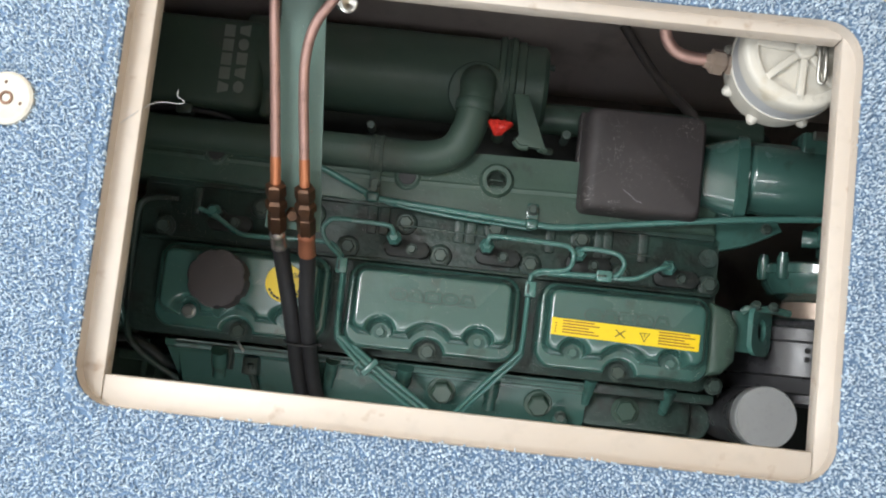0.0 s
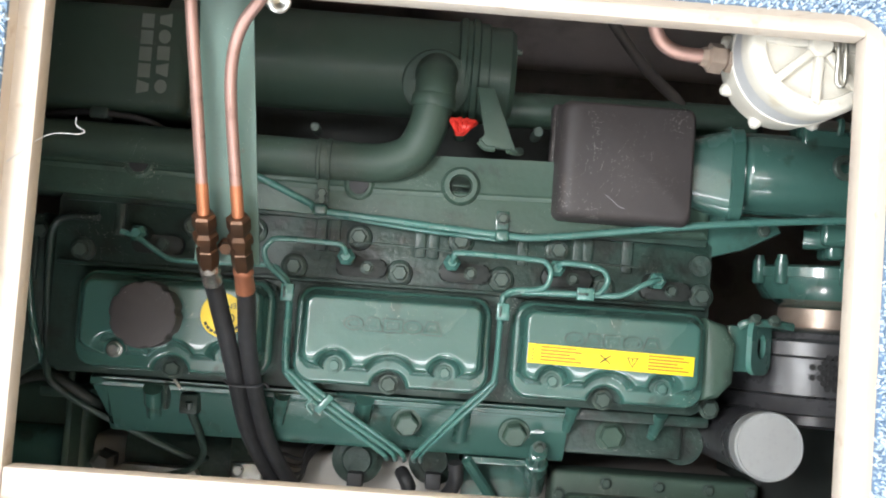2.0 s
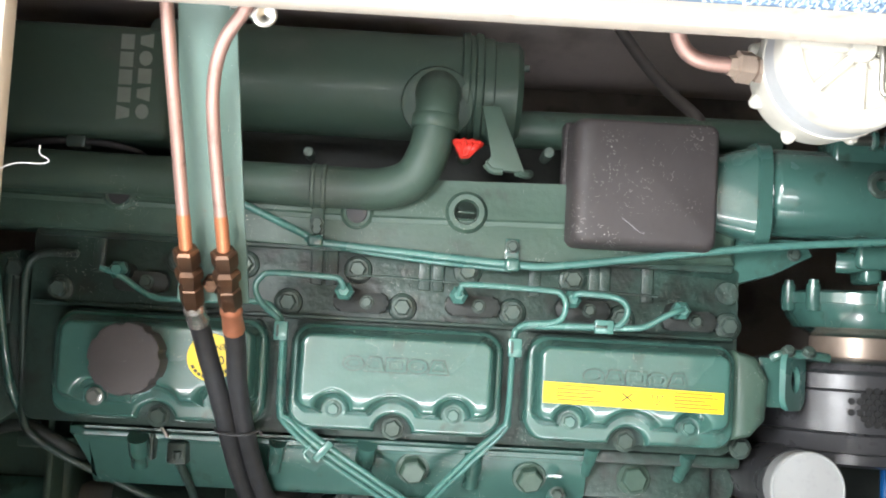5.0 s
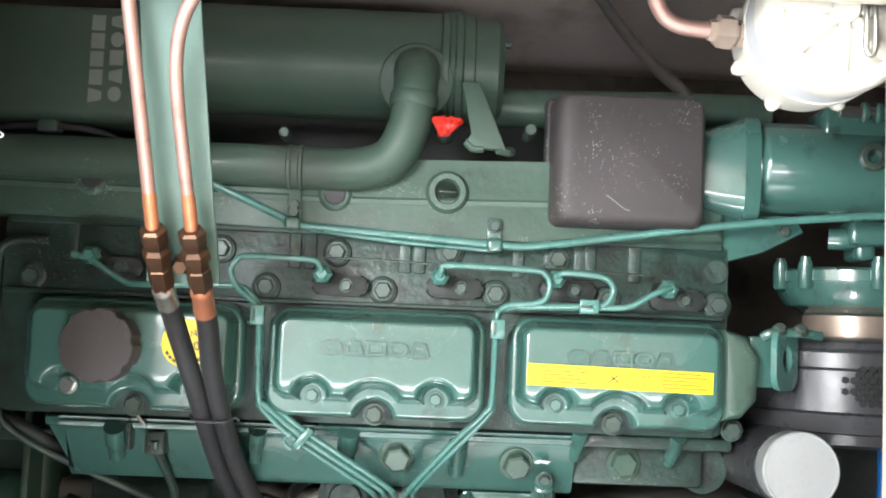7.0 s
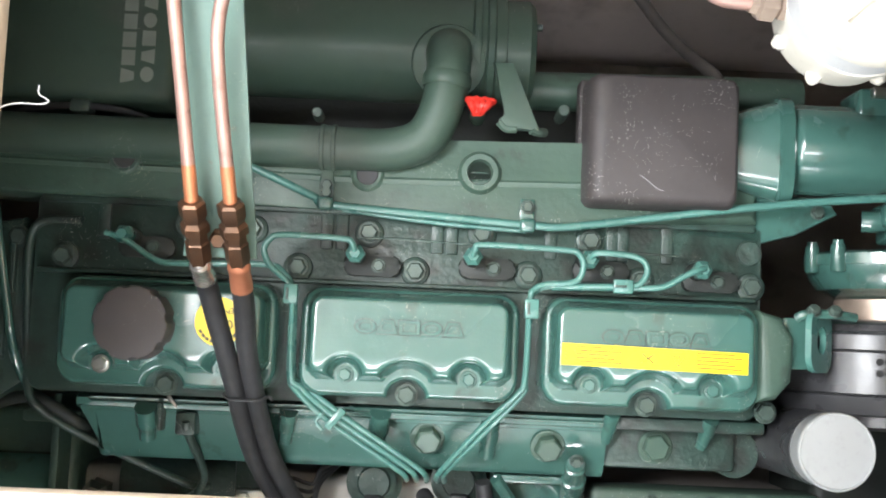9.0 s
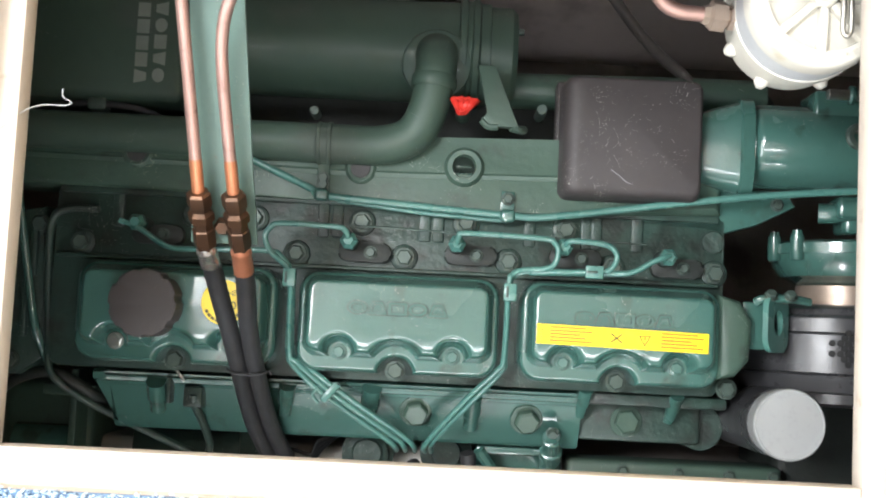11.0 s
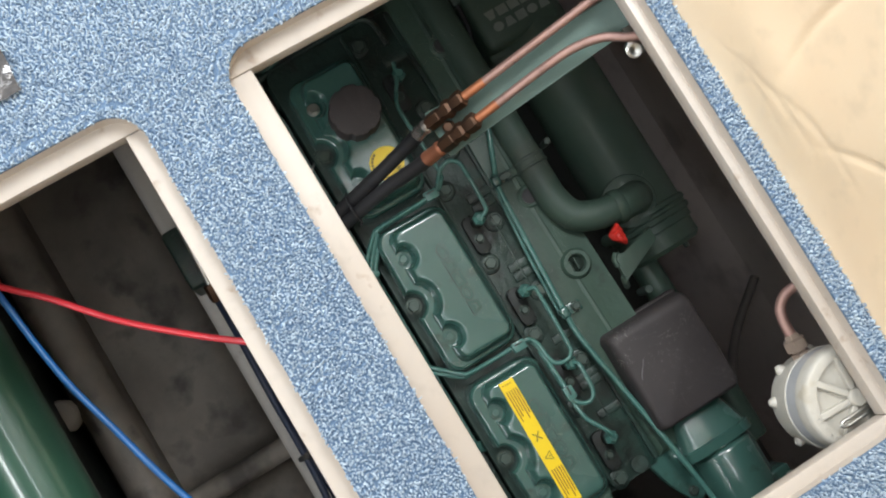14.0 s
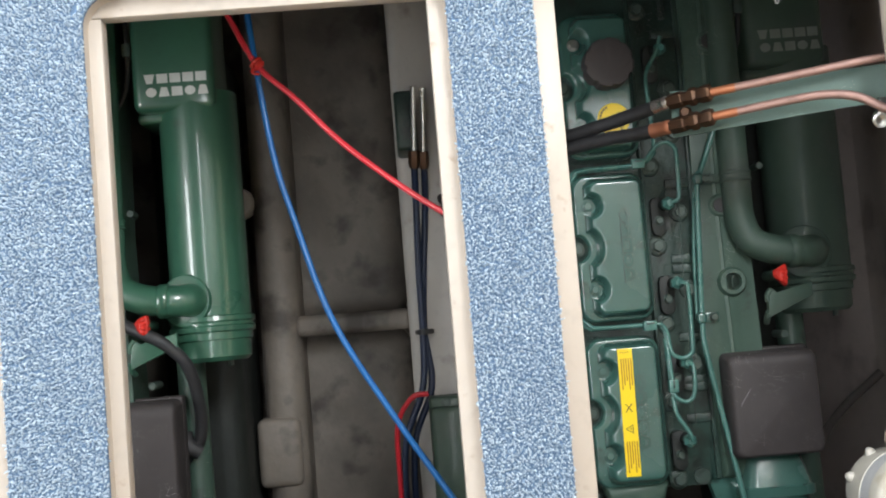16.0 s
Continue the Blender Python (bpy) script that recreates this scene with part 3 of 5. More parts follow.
for x, y, z, turn in ((0.1605, 0.143, -0.326, 0), (0.381, 0.139, -0.327, 0), (0.464, 0.163, -0.326, 90)):
    c = place("pipe_clip", CLIP, pose(x, y, z, 0, 0, turn), engine)
    place("clip_slot", CLIPSLOT, pose(x - 0.003, y, z + 0.0045, 0, 0, turn), c)
bm = bmesh.new()
box(bm, -0.012, 0.012, -0.004, 0.004, -0.003, 0.007, 0.002, m=pose(0.204, 0.029, -0.366, 0, 0, 50))
tube(bm, [(0.192, 0.034, -0.36), (0.186, 0.026, -0.363), (0.192, 0.018, -0.366)], 0.002, 6)
part("pipe_clip", bm, PIPE, engine)

# cooling beam beside the head
beam_z = -0.370
bm = bmesh.new()
prism(bm, [(-0.16, 0.232), (0.28, 0.226), (0.436, 0.224), (0.60, 0.232), (0.60, 0.298), (0.436, 0.303), (0.20, 0.297), (-0.16, 0.305)], -0.46, beam_z, 0.007, 3)
beam = part("cooler_housing", bm, BEAM, engine, "dusty green cast cooler housing")
bm = bmesh.new()
tube(bm, [(-0.15, 0.262, beam_z - 0.004), (0.1, 0.259, beam_z - 0.004), (0.24, 0.258, beam_z - 0.004), (0.43, 0.262, beam_z - 0.004)], 0.0055, 8)
part("housing_rib", bm, BEAM, beam)
bm = bmesh.new()
lathe(bm, (0.330, 0.269, beam_z - 0.002), (0.330, 0.269, beam_z + 0.01), [(0, 0.0215), (0.006, 0.020), (0.009, 0.0175), (0.009, 0.0125), (0.002, 0.011), (0.002, 0.001)], 28)
part("plug_boss", bm, BEAM, beam)
bm = bmesh.new()
box(bm, 0.322, 0.338, 0.2685, 0.270, beam_z - 0.0005, beam_z + 0.0035, 0.0006)
part("boss_web", bm, BEAM, beam)
for x, y in ((0.222, 0.2625), (-0.012, 0.268)):
    bm = bmesh.new()
    lathe(bm, (x, y, beam_z - 0.001), (x, y, beam_z + 0.004), [(0, 0.017), (0.003, 0.0155), (0.0042, 0.013), (0.0036, 0.011)], 24)
    part("port_boss", bm, BEAM, beam)
    # Black disc in place of an opening, for the shade inside the port.
    bm = bmesh.new()
    cyl(bm, (x, y, beam_z), (x, y, beam_z + 0.0039), 0.0105, 20)
    part("port_disc", bm, RUBBER, beam)
bm = bmesh.new()
prism(bm, [(0.43, 0.231), (0.50, 0.222), (0.604, 0.2135), (0.64, 0.224), (0.682, 0.246), (0.672, 0.262), (0.57, 0.262), (0.43, 0.262)], -0.40, -0.382, 0.003)
wedge = part("mounting_web", bm, TEAL, engine)
place("bolt", BOLT_S, pose(0.662, 0.247, -0.382), wedge)

# long pipe with clips along the housing
pipe("fuel_pipe", [(0.09, 0.273, -0.362), (0.130, 0.256, -0.362), (0.173, 0.2375, -0.362), (0.186, 0.231, -0.360), (0.28, 0.225, -0.360), (0.377, 0.2195, -0.359), (0.423, 0.2205, -0.359), (0.552, 0.240, -0.354), (0.66, 0.2535, -0.345), (0.82, 0.267, -0.334)], 0.0038)
pipe("fuel_pipe", [(0.20, 0.2275, -0.368), (0.29, 0.219, -0.368), (0.377, 0.2145, -0.367)], 0.0026)
for x, y in ((0.377, 0.2195), (0.184, 0.232)):
    bm = bmesh.new()
    box(bm, x - 0.008, x + 0.008, y - 0.007, y + 0.006, -0.372, -0.353, 0.004, 3)
    box(bm, x - 0.007, x + 0.007, y + 0.004, y + 0.026, -0.369, -0.366, 0.001)
    clip = part("pipe_clip", bm, TEAL, engine)
    place("bolt", BOLT_S, pose(x, y + 0.018, -0.366), clip)

# charge air tube and its elbow, into the air cleaner drum
AXIS_Y, AXIS_Z, DRUM = 0.405, -0.432, 0.056
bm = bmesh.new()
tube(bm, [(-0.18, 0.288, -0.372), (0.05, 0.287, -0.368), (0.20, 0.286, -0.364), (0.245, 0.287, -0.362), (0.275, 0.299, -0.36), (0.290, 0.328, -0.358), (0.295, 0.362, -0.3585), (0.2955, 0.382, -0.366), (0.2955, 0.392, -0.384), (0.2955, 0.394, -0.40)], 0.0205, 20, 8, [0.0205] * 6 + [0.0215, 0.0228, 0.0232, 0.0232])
elbow = part("charge_tube", bm, DUST_HAZE, engine)
bm = bmesh.new()
lathe(bm, (0.2938, 0.348, -0.3583), (0.2947, 0.362, -0.3586), [(0, 0.022), (0.002, 0.0235), (0.011, 0.0235), (0.014, 0.022)], 24)
part("tube_collar", bm, DUST_HAZE, elbow)
for x in (0.184,):
    bm = bmesh.new()
    lathe(bm, (x - 0.008, 0.2862, -0.3645), (x + 0.008, 0.2862, -0.3645), [(0, 0.0205), (0.001, 0.0225), (0.004, 0.0225), (0.005, 0.0215), (0.011, 0.0215), (0.012, 0.0225), (0.015, 0.0225), (0.016, 0.0205)], 24)
    part("hose_clamp", bm, DUST_HAZE, elbow)
    place("bolt", BOLT_S, pose(x, 0.243, -0.366), elbow)
    bm = bmesh.new()
    box(bm, x - 0.006, x + 0.006, 0.238, 0.268, -0.369, -0.365, 0.001)
    part("clamp_tab", bm, DUST_HAZE, elbow)
    bm = bmesh.new()
    cyl(bm, (x - 0.012, 0.318, -0.38), (x - 0.012, 0.318, -0.352), 0.005, 12)
    part("clamp_screw", bm, DULL, elbow)
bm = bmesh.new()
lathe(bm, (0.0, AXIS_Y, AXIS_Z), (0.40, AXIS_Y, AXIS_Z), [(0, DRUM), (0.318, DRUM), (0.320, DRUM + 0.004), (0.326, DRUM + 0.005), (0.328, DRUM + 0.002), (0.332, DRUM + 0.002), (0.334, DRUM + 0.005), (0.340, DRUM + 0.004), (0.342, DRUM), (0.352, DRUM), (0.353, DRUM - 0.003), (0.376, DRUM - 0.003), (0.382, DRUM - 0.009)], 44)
drum = part("air_cleaner_drum", bm, DUST_HAZE, engine, "green painted cylindrical air cleaner")
bm = bmesh.new()
m = Matrix.Translation((0.2955, 0.392, AXIS_Z)) @ pose(0, 0, 0, 14)
prism(bm, [(0.037 * math.cos(a), 0.037 * math.sin(a)) for a in np.linspace(0, 2 * math.pi, 32, False)], 0.03, DRUM + 0.0005, 0.003, 2, m)
part("drum_pad", bm, DUST_HAZE, drum)
bm = bmesh.new()
tube(bm, [(0.382, 0.43, -0.42), (0.39, 0.43, -0.42)], 0.004, 8)
part("drain_stub", bm, DULL, drum)
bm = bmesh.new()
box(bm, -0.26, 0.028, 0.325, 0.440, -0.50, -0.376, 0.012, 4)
silencer = part("intake_box", bm, DUST_HAZE, engine, "green sheet metal intake box with grey printed marks")
bm = bmesh.new()
box(bm, 0.024, 0.04, 0.325, 0.43, -0.50, -0.40, 0.006, 3)
part("intake_flange", bm, DUST_HAZE, silencer)
# printed maker's mark as two rows of plain shapes
def plain_shape(kind, w, h):
    """Outline of one plain shape of a mark, w by h, round its middle."""
    if kind == "oval":
        return [(w / 2 * math.cos(2 * math.pi * i / 20), h / 2 * math.sin(2 * math.pi * i / 20)) for i in range(20)]
    k = {"bar": (0.5, 0.5), "wedge": (0.5, 0.27), "peak": (0.27, 0.5)}[kind]
    return [(-w * k[0], h / 2), (-w * k[1], -h / 2), (w * k[1], -h / 2), (w * k[0], h / 2)]


for row, kinds in ((0, ("wedge", "oval", "bar", "wedge", "oval")), (1, ("bar", "bar", "bar", "bar", "peak"))):
    for i, kind in enumerate(kinds):
        bm = bmesh.new()
        prism(bm, plain_shape(kind, 0.0150, 0.0130), 0, 0.0007)
        bmesh.ops.transform(bm, matrix=pose(0.0018 - row * 0.019, 0.424 - i * 0.0180 - row * 0.002, -0.3762, 0, 0, -90), verts=bm.verts[:])
        part("printed_mark", bm, MARK, silencer, smooth=0)

# raised maker's mark on two covers, as plain outlined shapes with dark rings round them
for cx, c in zip(COVER_X[1:], covers[1:]):
    for i, kind in enumerate(("oval", "peak", "bar", "oval", "peak")):
        outer = plain_shape(kind, 0.0190, 0.0125)
        inner = [(x * 0.66, y * 0.6) for x, y in outer]
        m = pose(cx - 0.040 + i * 0.0199, 0.1165, 0)
        bm = bmesh.new()
        frame_plate(bm, [(x * 1.12, y * 1.16) for x, y in outer], [(x * 0.86, y * 0.86) for x, y in inner], -0.3212, -0.3194)
        bmesh.ops.transform(bm, matrix=m, verts=bm.verts[:])
        part("mark_dark_ring", bm, CAST, c, smooth=0)
        bm = bmesh.new()
        frame_plate(bm, outer, inner, -0.3205, -0.3178)
        bmesh.ops.transform(bm, matrix=m, verts=bm.verts[:])
        part("raised_mark", bm, TEAL, c, smooth=0)

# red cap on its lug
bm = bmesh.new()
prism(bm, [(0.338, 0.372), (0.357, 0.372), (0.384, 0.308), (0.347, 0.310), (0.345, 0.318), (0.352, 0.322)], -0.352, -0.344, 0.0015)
lug = part("drum_bracket", bm, DUST_HAZE, engine)
bm = bmesh.new()
tube(bm, [(0.376, 0.309, -0.347), (0.384, 0.308, -0.352), (0.39, 0.31, -0.362)], 0.0045, 8)
tube(bm, [(0.345, 0.315, -0.346), (0.352, 0.309, -0.346), (0.362, 0.3085, -0.346)], 0.0035, 8)
part("bracket_lip", bm, DUST_HAZE, lug)
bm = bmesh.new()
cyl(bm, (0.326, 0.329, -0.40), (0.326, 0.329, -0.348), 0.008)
filler = part("filler_neck", bm, DUST_HAZE, engine)
bm = bmesh.new()
prism(bm, [(0.3125, 0.3346), (0.316, 0.3263), (0.322, 0.3195), (0.327, 0.3195), (0.334, 0.3249), (0.3425, 0.3335), (0.338, 0.3361), (0.318, 0.3368)], -0.346, -0.335, 0.003)
for (xa, ya), (xb, yb) in (((0.315, 0.3346), (0.3225, 0.3206)), ((0.323, 0.3357), (0.3245, 0.3206)), ((0.331, 0.3353), (0.3255, 0.3209)), ((0.339, 0.3335), (0.327, 0.3217))):
    tube(bm, [(xa, ya, -0.342), ((xa + xb) / 2, (ya + yb) / 2, -0.3345), (xb, yb, -0.342)], 0.0036, 8, 5)
part("red_cap", bm, RED, filler, "bright red folded rubber cap")
bm = bmesh.new()
cyl(bm, (0.408, 0.332, -0.40), (0.408, 0.332, -0.358), 0.0055, 12)
part("stud", bm, DULL, engine)

# Added black block, standing for deep shade between engine and hull ridge.
bm = bmesh.new()
box(bm, -0.12, 0.72, 0.30, 0.420, -0.80, -0.56, 0.03, 4)
part("shade_block", bm, OILY_FILL, engine, "added black block that darkens the gap beside the engine")
# horizontal pipe, black electrical box
bm = bmesh.new()
tube(bm, [(0.37, 0.369, -0.442), (0.45, 0.370, -0.440), (0.56, 0.372, -0.438), (0.66, 0.373, -0.438)], 0.020, 18)
part("coolant_pipe", bm, BEAM, engine)
bm = bmesh.new()
levels = [[bm.verts.new((x, y, z)) for x, y in rounded(0.4275 + d, 0.5725 - 0.4 * d, 0.2395 + 0.6 * d, 0.3665 - 0.4 * d, 0.010)] for z, d in ((-0.378, 0.0), (-0.350, 0.002), (-0.341, 0.004), (-0.336, 0.007), (-0.333, 0.0115), (-0.332, 0.017))]
for lo, hi in zip(levels, levels[1:]):
    for i in range(len(lo)):
        bm.faces.new((lo[i], lo[(i + 1) % len(lo)], hi[(i + 1) % len(lo)], hi[i]))
bm.faces.new(levels[0][::-1])
bm.faces.new(levels[-1])
ebox = part("electrical_box", bm, BLACK, engine, "matt black plastic electrical box, dusty lid")
bm = bmesh.new()
box(bm, 0.4245, 0.5745, 0.2365, 0.3675, -0.40, -0.376, 0.004, 3)
part("box_base", bm, BLACK, ebox)
bm = bmesh.new()
tube(bm, [(0.478, 0.268, -0.3312), (0.486, 0.262, -0.3295), (0.494, 0.256, -0.3312), (0.500, 0.2545, -0.3312)], 0.0002, 5)
part("lint", bm, BAND, ebox, "pale curl of lint")

# funnel and large turquoise cooler tube
bm = bmesh.new()
rings = []
for x, r, ys in ((0.562, 0.034, 1.0), (0.590, 0.042, 1.03), (0.6125, 0.0475, 1.04), (0.614, 0.051, 1.04), (0.626, 0.051, 1.04), (0.628, 0.049, 1.0)):
    rings.append([bm.verts.new((x, 0.3025 + r * ys * math.copysign(abs(math.cos(a)) ** 0.45, math.cos(a)), -0.392 + r * 0.97 * math.copysign(abs(math.sin(a)) ** 0.45, math.sin(a)))) for a in np.linspace(0, 2 * math.pi, 28, False)])
for a, b in zip(rings, rings[1:]):
    for i in range(28):
        bm.faces.new((a[i], a[(i + 1) % 28], b[(i + 1) % 28], b[i]))
bm.faces.new(rings[0])
bm.faces.new(rings[-1])
part("cooler_cone", bm, TEAL, engine)
bm = bmesh.new()
lathe(bm, (0.627, 0.3085, -0.384), (0.86, 0.3085, -0.384), [(0, 0.034), (0.004, 0.042), (0.009, 0.0445), (0.225, 0.0445), (0.23, 0.04)], 36)
cooler = part("cooler_tube", bm, TEAL, engine, "glossy turquoise cooler tube with brush marks")
bm = bmesh.new()
lathe(bm, (0.731, 0.316, -0.345), (0.731, 0.316, -0.333), [(0, 0.014), (0.009, 0.0135), (0.0105, 0.012), (0.0105, 0.007), (0.004, 0.006), (0.004, 0.001)], 20)
part("drain_plug", bm, DULL, cooler)
bm = bmesh.new()
box(bm, 0.690, 0.86, 0.338, 0.366, -0.405, -0.352, 0.004, 3)
part("cooler_lug", bm, TEAL, cooler)
bm = bmesh.new()
cyl(bm, (0.700, 0.360, -0.346), (0.84, 0.360, -0.346), 0.0055, 14)
part("clamp_rod", bm, STEEL, cooler)
for x in (0.722, 0.735):
    bm = bmesh.new()
    lathe(bm, (x, 0.360, -0.346), (x + 0.006, 0.360, -0.346), [(0, 0.007), (0.001, 0.010), (0.005, 0.010), (0.006, 0.007)], 16)
    part("clamp_ring", bm, TEAL, cooler)

# sea water pump and the black alternator
bm = bmesh.new()
lathe(bm, (0.764, 0.157, -0.462), (0.764, 0.222, -0.462), [(0, 0.03), (0.018, 0.062), (0.020, 0.070), (0.034, 0.079), (0.044, 0.081), (0.0445, 0.084), (0.055, 0.084), (0.058, 0.08)], 48)
pump = part("water_pump", bm, TEAL, engine, "turquoise painted round pump housing")
for a in (170, 145, 97, 50):
    cx, cz = 0.764 + 0.085 * math.cos(radians(a)), -0.462 + 0.085 * math.sin(radians(a))
    bm = bmesh.new()
    lathe(bm, (cx, 0.193, cz), (cx, 0.225, cz), [(0, 0.006), (0.002, 0.0075), (0.027, 0.0075), (0.0275, 0.0055), (0.032, 0.0055)], 12)
    part("pump_lug", bm, TEAL, pump)
bm = bmesh.new()
for x0, x1, y0, y1, z in ((0.725, 0.84, 0.236, 0.260, -0.375), (0.737, 0.757, 0.222, 0.245, -0.39), (0.777, 0.802, 0.220, 0.25, -0.385)):
    box(bm, x0, x1, y0, y1, z - 0.04, z, 0.006, 3)
tube(bm, [(0.712, 0.243, -0.40), (0.727, 0.243, -0.395), (0.752, 0.248, -0.39)], 0.011, 12)
part("pump_bracket", bm, TEAL, engine)
bm = bmesh.new()
cyl(bm, (0.764, 0.146, -0.462), (0.764, 0.168, -0.462), 0.052, 36)
part("pump_pulley", bm, PALEBRASS, engine, "bare worn metal pulley")
AC = (0.757, -0.468)
bm = bmesh.new()
lathe(bm, (AC[0], 0.146, AC[1]), (AC[0], 0.035, AC[1]), [(0, 0.075), (0.003, 0.098), (0.006, 0.104), (0.012, 0.106), (0.014, 0.113), (0.016, 0.115), (0.030, 0.116), (0.0315, 0.1135), (0.033, 0.116), (0.072, 0.117), (0.0735, 0.114), (0.075, 0.117), (0.092, 0.114), (0.094, 0.108), (0.104, 0.104), (0.108, 0.09)], 64)
alt = part("alternator", bm, ALT, engine, "satin black alternator with round vent holes")
# Solid black discs stand for the shade inside the vent holes.
HOLE = bmesh.new()
cyl(HOLE, (0, 0, -0.003), (0, 0, 0.0012), 0.0034, 10, 0.0002)
HOLE = mesh_of("vent_disc", HOLE, VOID)
for row in range(7):
    for i in range(13):
        y = 0.1155 - row * 0.0054
        arc = -25 + i * 3.9 + (row % 2) * 1.95
        if arc < (-23 if row in (2, 4) else -16):
            continue
        a = radians(90 - arc)
        place("vent_disc", HOLE, Matrix.Translation((AC[0] + 0.1168 * math.cos(a), y, AC[1] + 0.1168 * math.sin(a))) @ pose(0, 0, 0, 0, 90 - math.degrees(a), 0), alt)
bm = bmesh.new()
box(bm, 0.753, 0.775, 0.106, 0.121, -0.3516, -0.3506, 0)
part("yellow_sticker", bm, YELLOW, alt, "small yellow sticker")
# lifting lug
bm = bmesh.new()
outline = rounded(-0.024, 0.024, -0.030, 0.030, 0.016, 6)
inner = [(0.010 * math.cos(a) , 0.013 * math.sin(a)) for a in np.linspace(math.pi / 14 * 0.5, 2 * math.pi + math.pi / 14 * 0.5, len(outline), False)]
frame_plate(bm, outline, inner, -0.003, 0.003)
bmesh.ops.transform(bm, matrix=Matrix.Translation((0.657, 0.122, -0.360)) @ pose(0, 0, 0, 0, 48, 0), verts=bm.verts[:])
eye = part("lifting_eye", bm, PIPE, engine, "green painted steel lifting eye")
bm = bmesh.new()
box(bm, 0.622, 0.648, 0.094, 0.143, -0.364, -0.357, 0.003, m=None)
tube(bm, [(0.634, 0.142, -0.356), (0.642, 0.146, -0.352), (0.67, 0.147, -0.352), (0.69, 0.145, -0.355)], 0.0045, 8)
part("eye_foot", bm, TEAL, eye)
for x in (0.648, 0.668):
    place("bolt", BOLT_S, pose(x, 0.149, -0.349, -40), eye)

# spin-on oil filter
bm = bmesh.new()
lathe(bm, (0.658, 0.021, -0.50), (0.661, 0.022, -0.318), [(0, 0.03), (0.008, 0.034), (0.172, 0.0345), (0.175, 0.0355), (0.180, 0.0355), (0.1815, 0.0345), (0.1815, 0.0335), (0.1805, 0.033), (0.1812, 0.001)], 44)
part("oil_filter", bm, TINPAINT, engine, "dull grey spin-on oil filter with scuffed end")
bm = bmesh.new()
lathe(bm, (0.658, 0.021, -0.495), (0.6603, 0.0218, -0.345), [(0, 0.0348), (0.150, 0.0351)], 44)
part("filter_print", bm, ALT, engine, "dark printed wrap of the oil filter")
bm = bmesh.new()
cyl(bm, (0.603, 0.006, -0.50), (0.603, 0.006, -0.445), 0.025, 28)
part("drain_cover", bm, CAST, engine)

# exhaust and inlet manifold along the front
bm = bmesh.new()
prof = [(0.041, -0.405), (0.037, -0.396), (0.030, -0.398), (0.027, -0.409), (-0.016, -0.432), (-0.023, -0.440), (-0.024, -0.50), (0.041, -0.50)]
outl = []
for x, cut in ((-0.05, 0.0), (-0.035, 0.0), (0.468, 0.0)):
    outl.append([bm.verts.new((x + (0.02 if (i in (4, 5, 6) and x < -0.04) else 0), y, z)) for i, (y, z) in enumerate(prof)])
for a, b in zip(outl, outl[1:]):
    for i in range(len(prof)):
        bm.faces.new((a[i], a[(i + 1) % len(prof)], b[(i + 1) % len(prof)], b[i]))
bm.faces.new(outl[0])
bm.faces.new(outl[-1])
bmesh.ops.bevel(bm, geom=[e for e in bm.edges if abs((e.verts[0].co - e.verts[1].co).x) > 0.3], offset=0.003, segments=2, affect="EDGES")
mani = part("manifold", bm, TEAL, engine, "green painted manifold with dirty joints")
bm = bmesh.new()
box(bm, 0.466, 0.60, -0.012, 0.041, -0.50, -0.43, 0.006)
box(bm, 0.466, 0.62, 0.028, 0.041, -0.44, -0.398, 0.004)
part("manifold_end", bm, CAST, engine)
for x, y in ((0.291, 0.011), (0.410, 0.008), (0.519, 0.010)):
    place("plug_bolt", BOLT_L, pose(x, y, -0.418 if x < 0.47 else -0.43, 24 if x < 0.47 else 0, 0, 11), mani)
for x, y0, z0, y1, z1, r in ((0.018, 0.030, -0.393, -0.008, -0.426, 0.0105), (0.245, 0.034, -0.395, 0.006, -0.415, 0.0105), (0.352, 0.030, -0.40, -0.028, -0.436, 0.0095), (0.470, 0.045, -0.393, 0.012, -0.425, 0.0085), (0.566, 0.042, -0.395, 0.008, -0.43, 0.008), (0.156, 0.032, -0.396, 0.015, -0.41, 0.009)):
    bm = bmesh.new()
    lathe(bm, (x, y0, z0), (x - 0.003, y1, z1), [(0, r), (0.022, r), (0.0225, r * 0.82), (0.04, r * 0.82), (0.041, r * 0.5)], 16)
    part("manifold_stud", bm, TEAL, mani)
bm = bmesh.new()
box(bm, 0.046, 0.066, 0.004, 0.026, -0.428, -0.398, 0.003)
box(bm, 0.030, 0.034, 0.008, 0.034, -0.41, -0.392, 0.001, m=None)
part("sensor_block", bm, CAST, mani)
pipe("drain_pipe", [(0.057, 0.018, -0.398), (0.058, 0.006, -0.405), (0.066, -0.025, -0.435), (0.067, -0.044, -0.45), (0.05, -0.065, -0.47), (-0.001, -0.086, -0.50), (-0.03, -0.10, -0.55)], 0.0042, CAST)
pipe("thin_pipe", [(-0.05, 0.207, -0.376), (-0.082, 0.206, -0.378), (-0.098, 0.195, -0.38), (-0.102, 0.16, -0.385), (-0.1, 0.075, -0.395), (-0.098, 0.04, -0.40), (-0.088, 0.024, -0.405), (-0.060, 0.001, -0.43), (0.0, -0.03, -0.455), (0.049, -0.054, -0.48), (0.06, -0.058, -0.51)], 0.0042, CAST)
bm = bmesh.new()
box(bm, -0.02, 0.0, 0.0, 0.003, 0, 0.003, 0.0008, m=pose(0.046, 0.03, -0.397, 0, 0, -52))
part("bare_wire_tag", bm, STEEL, mani)

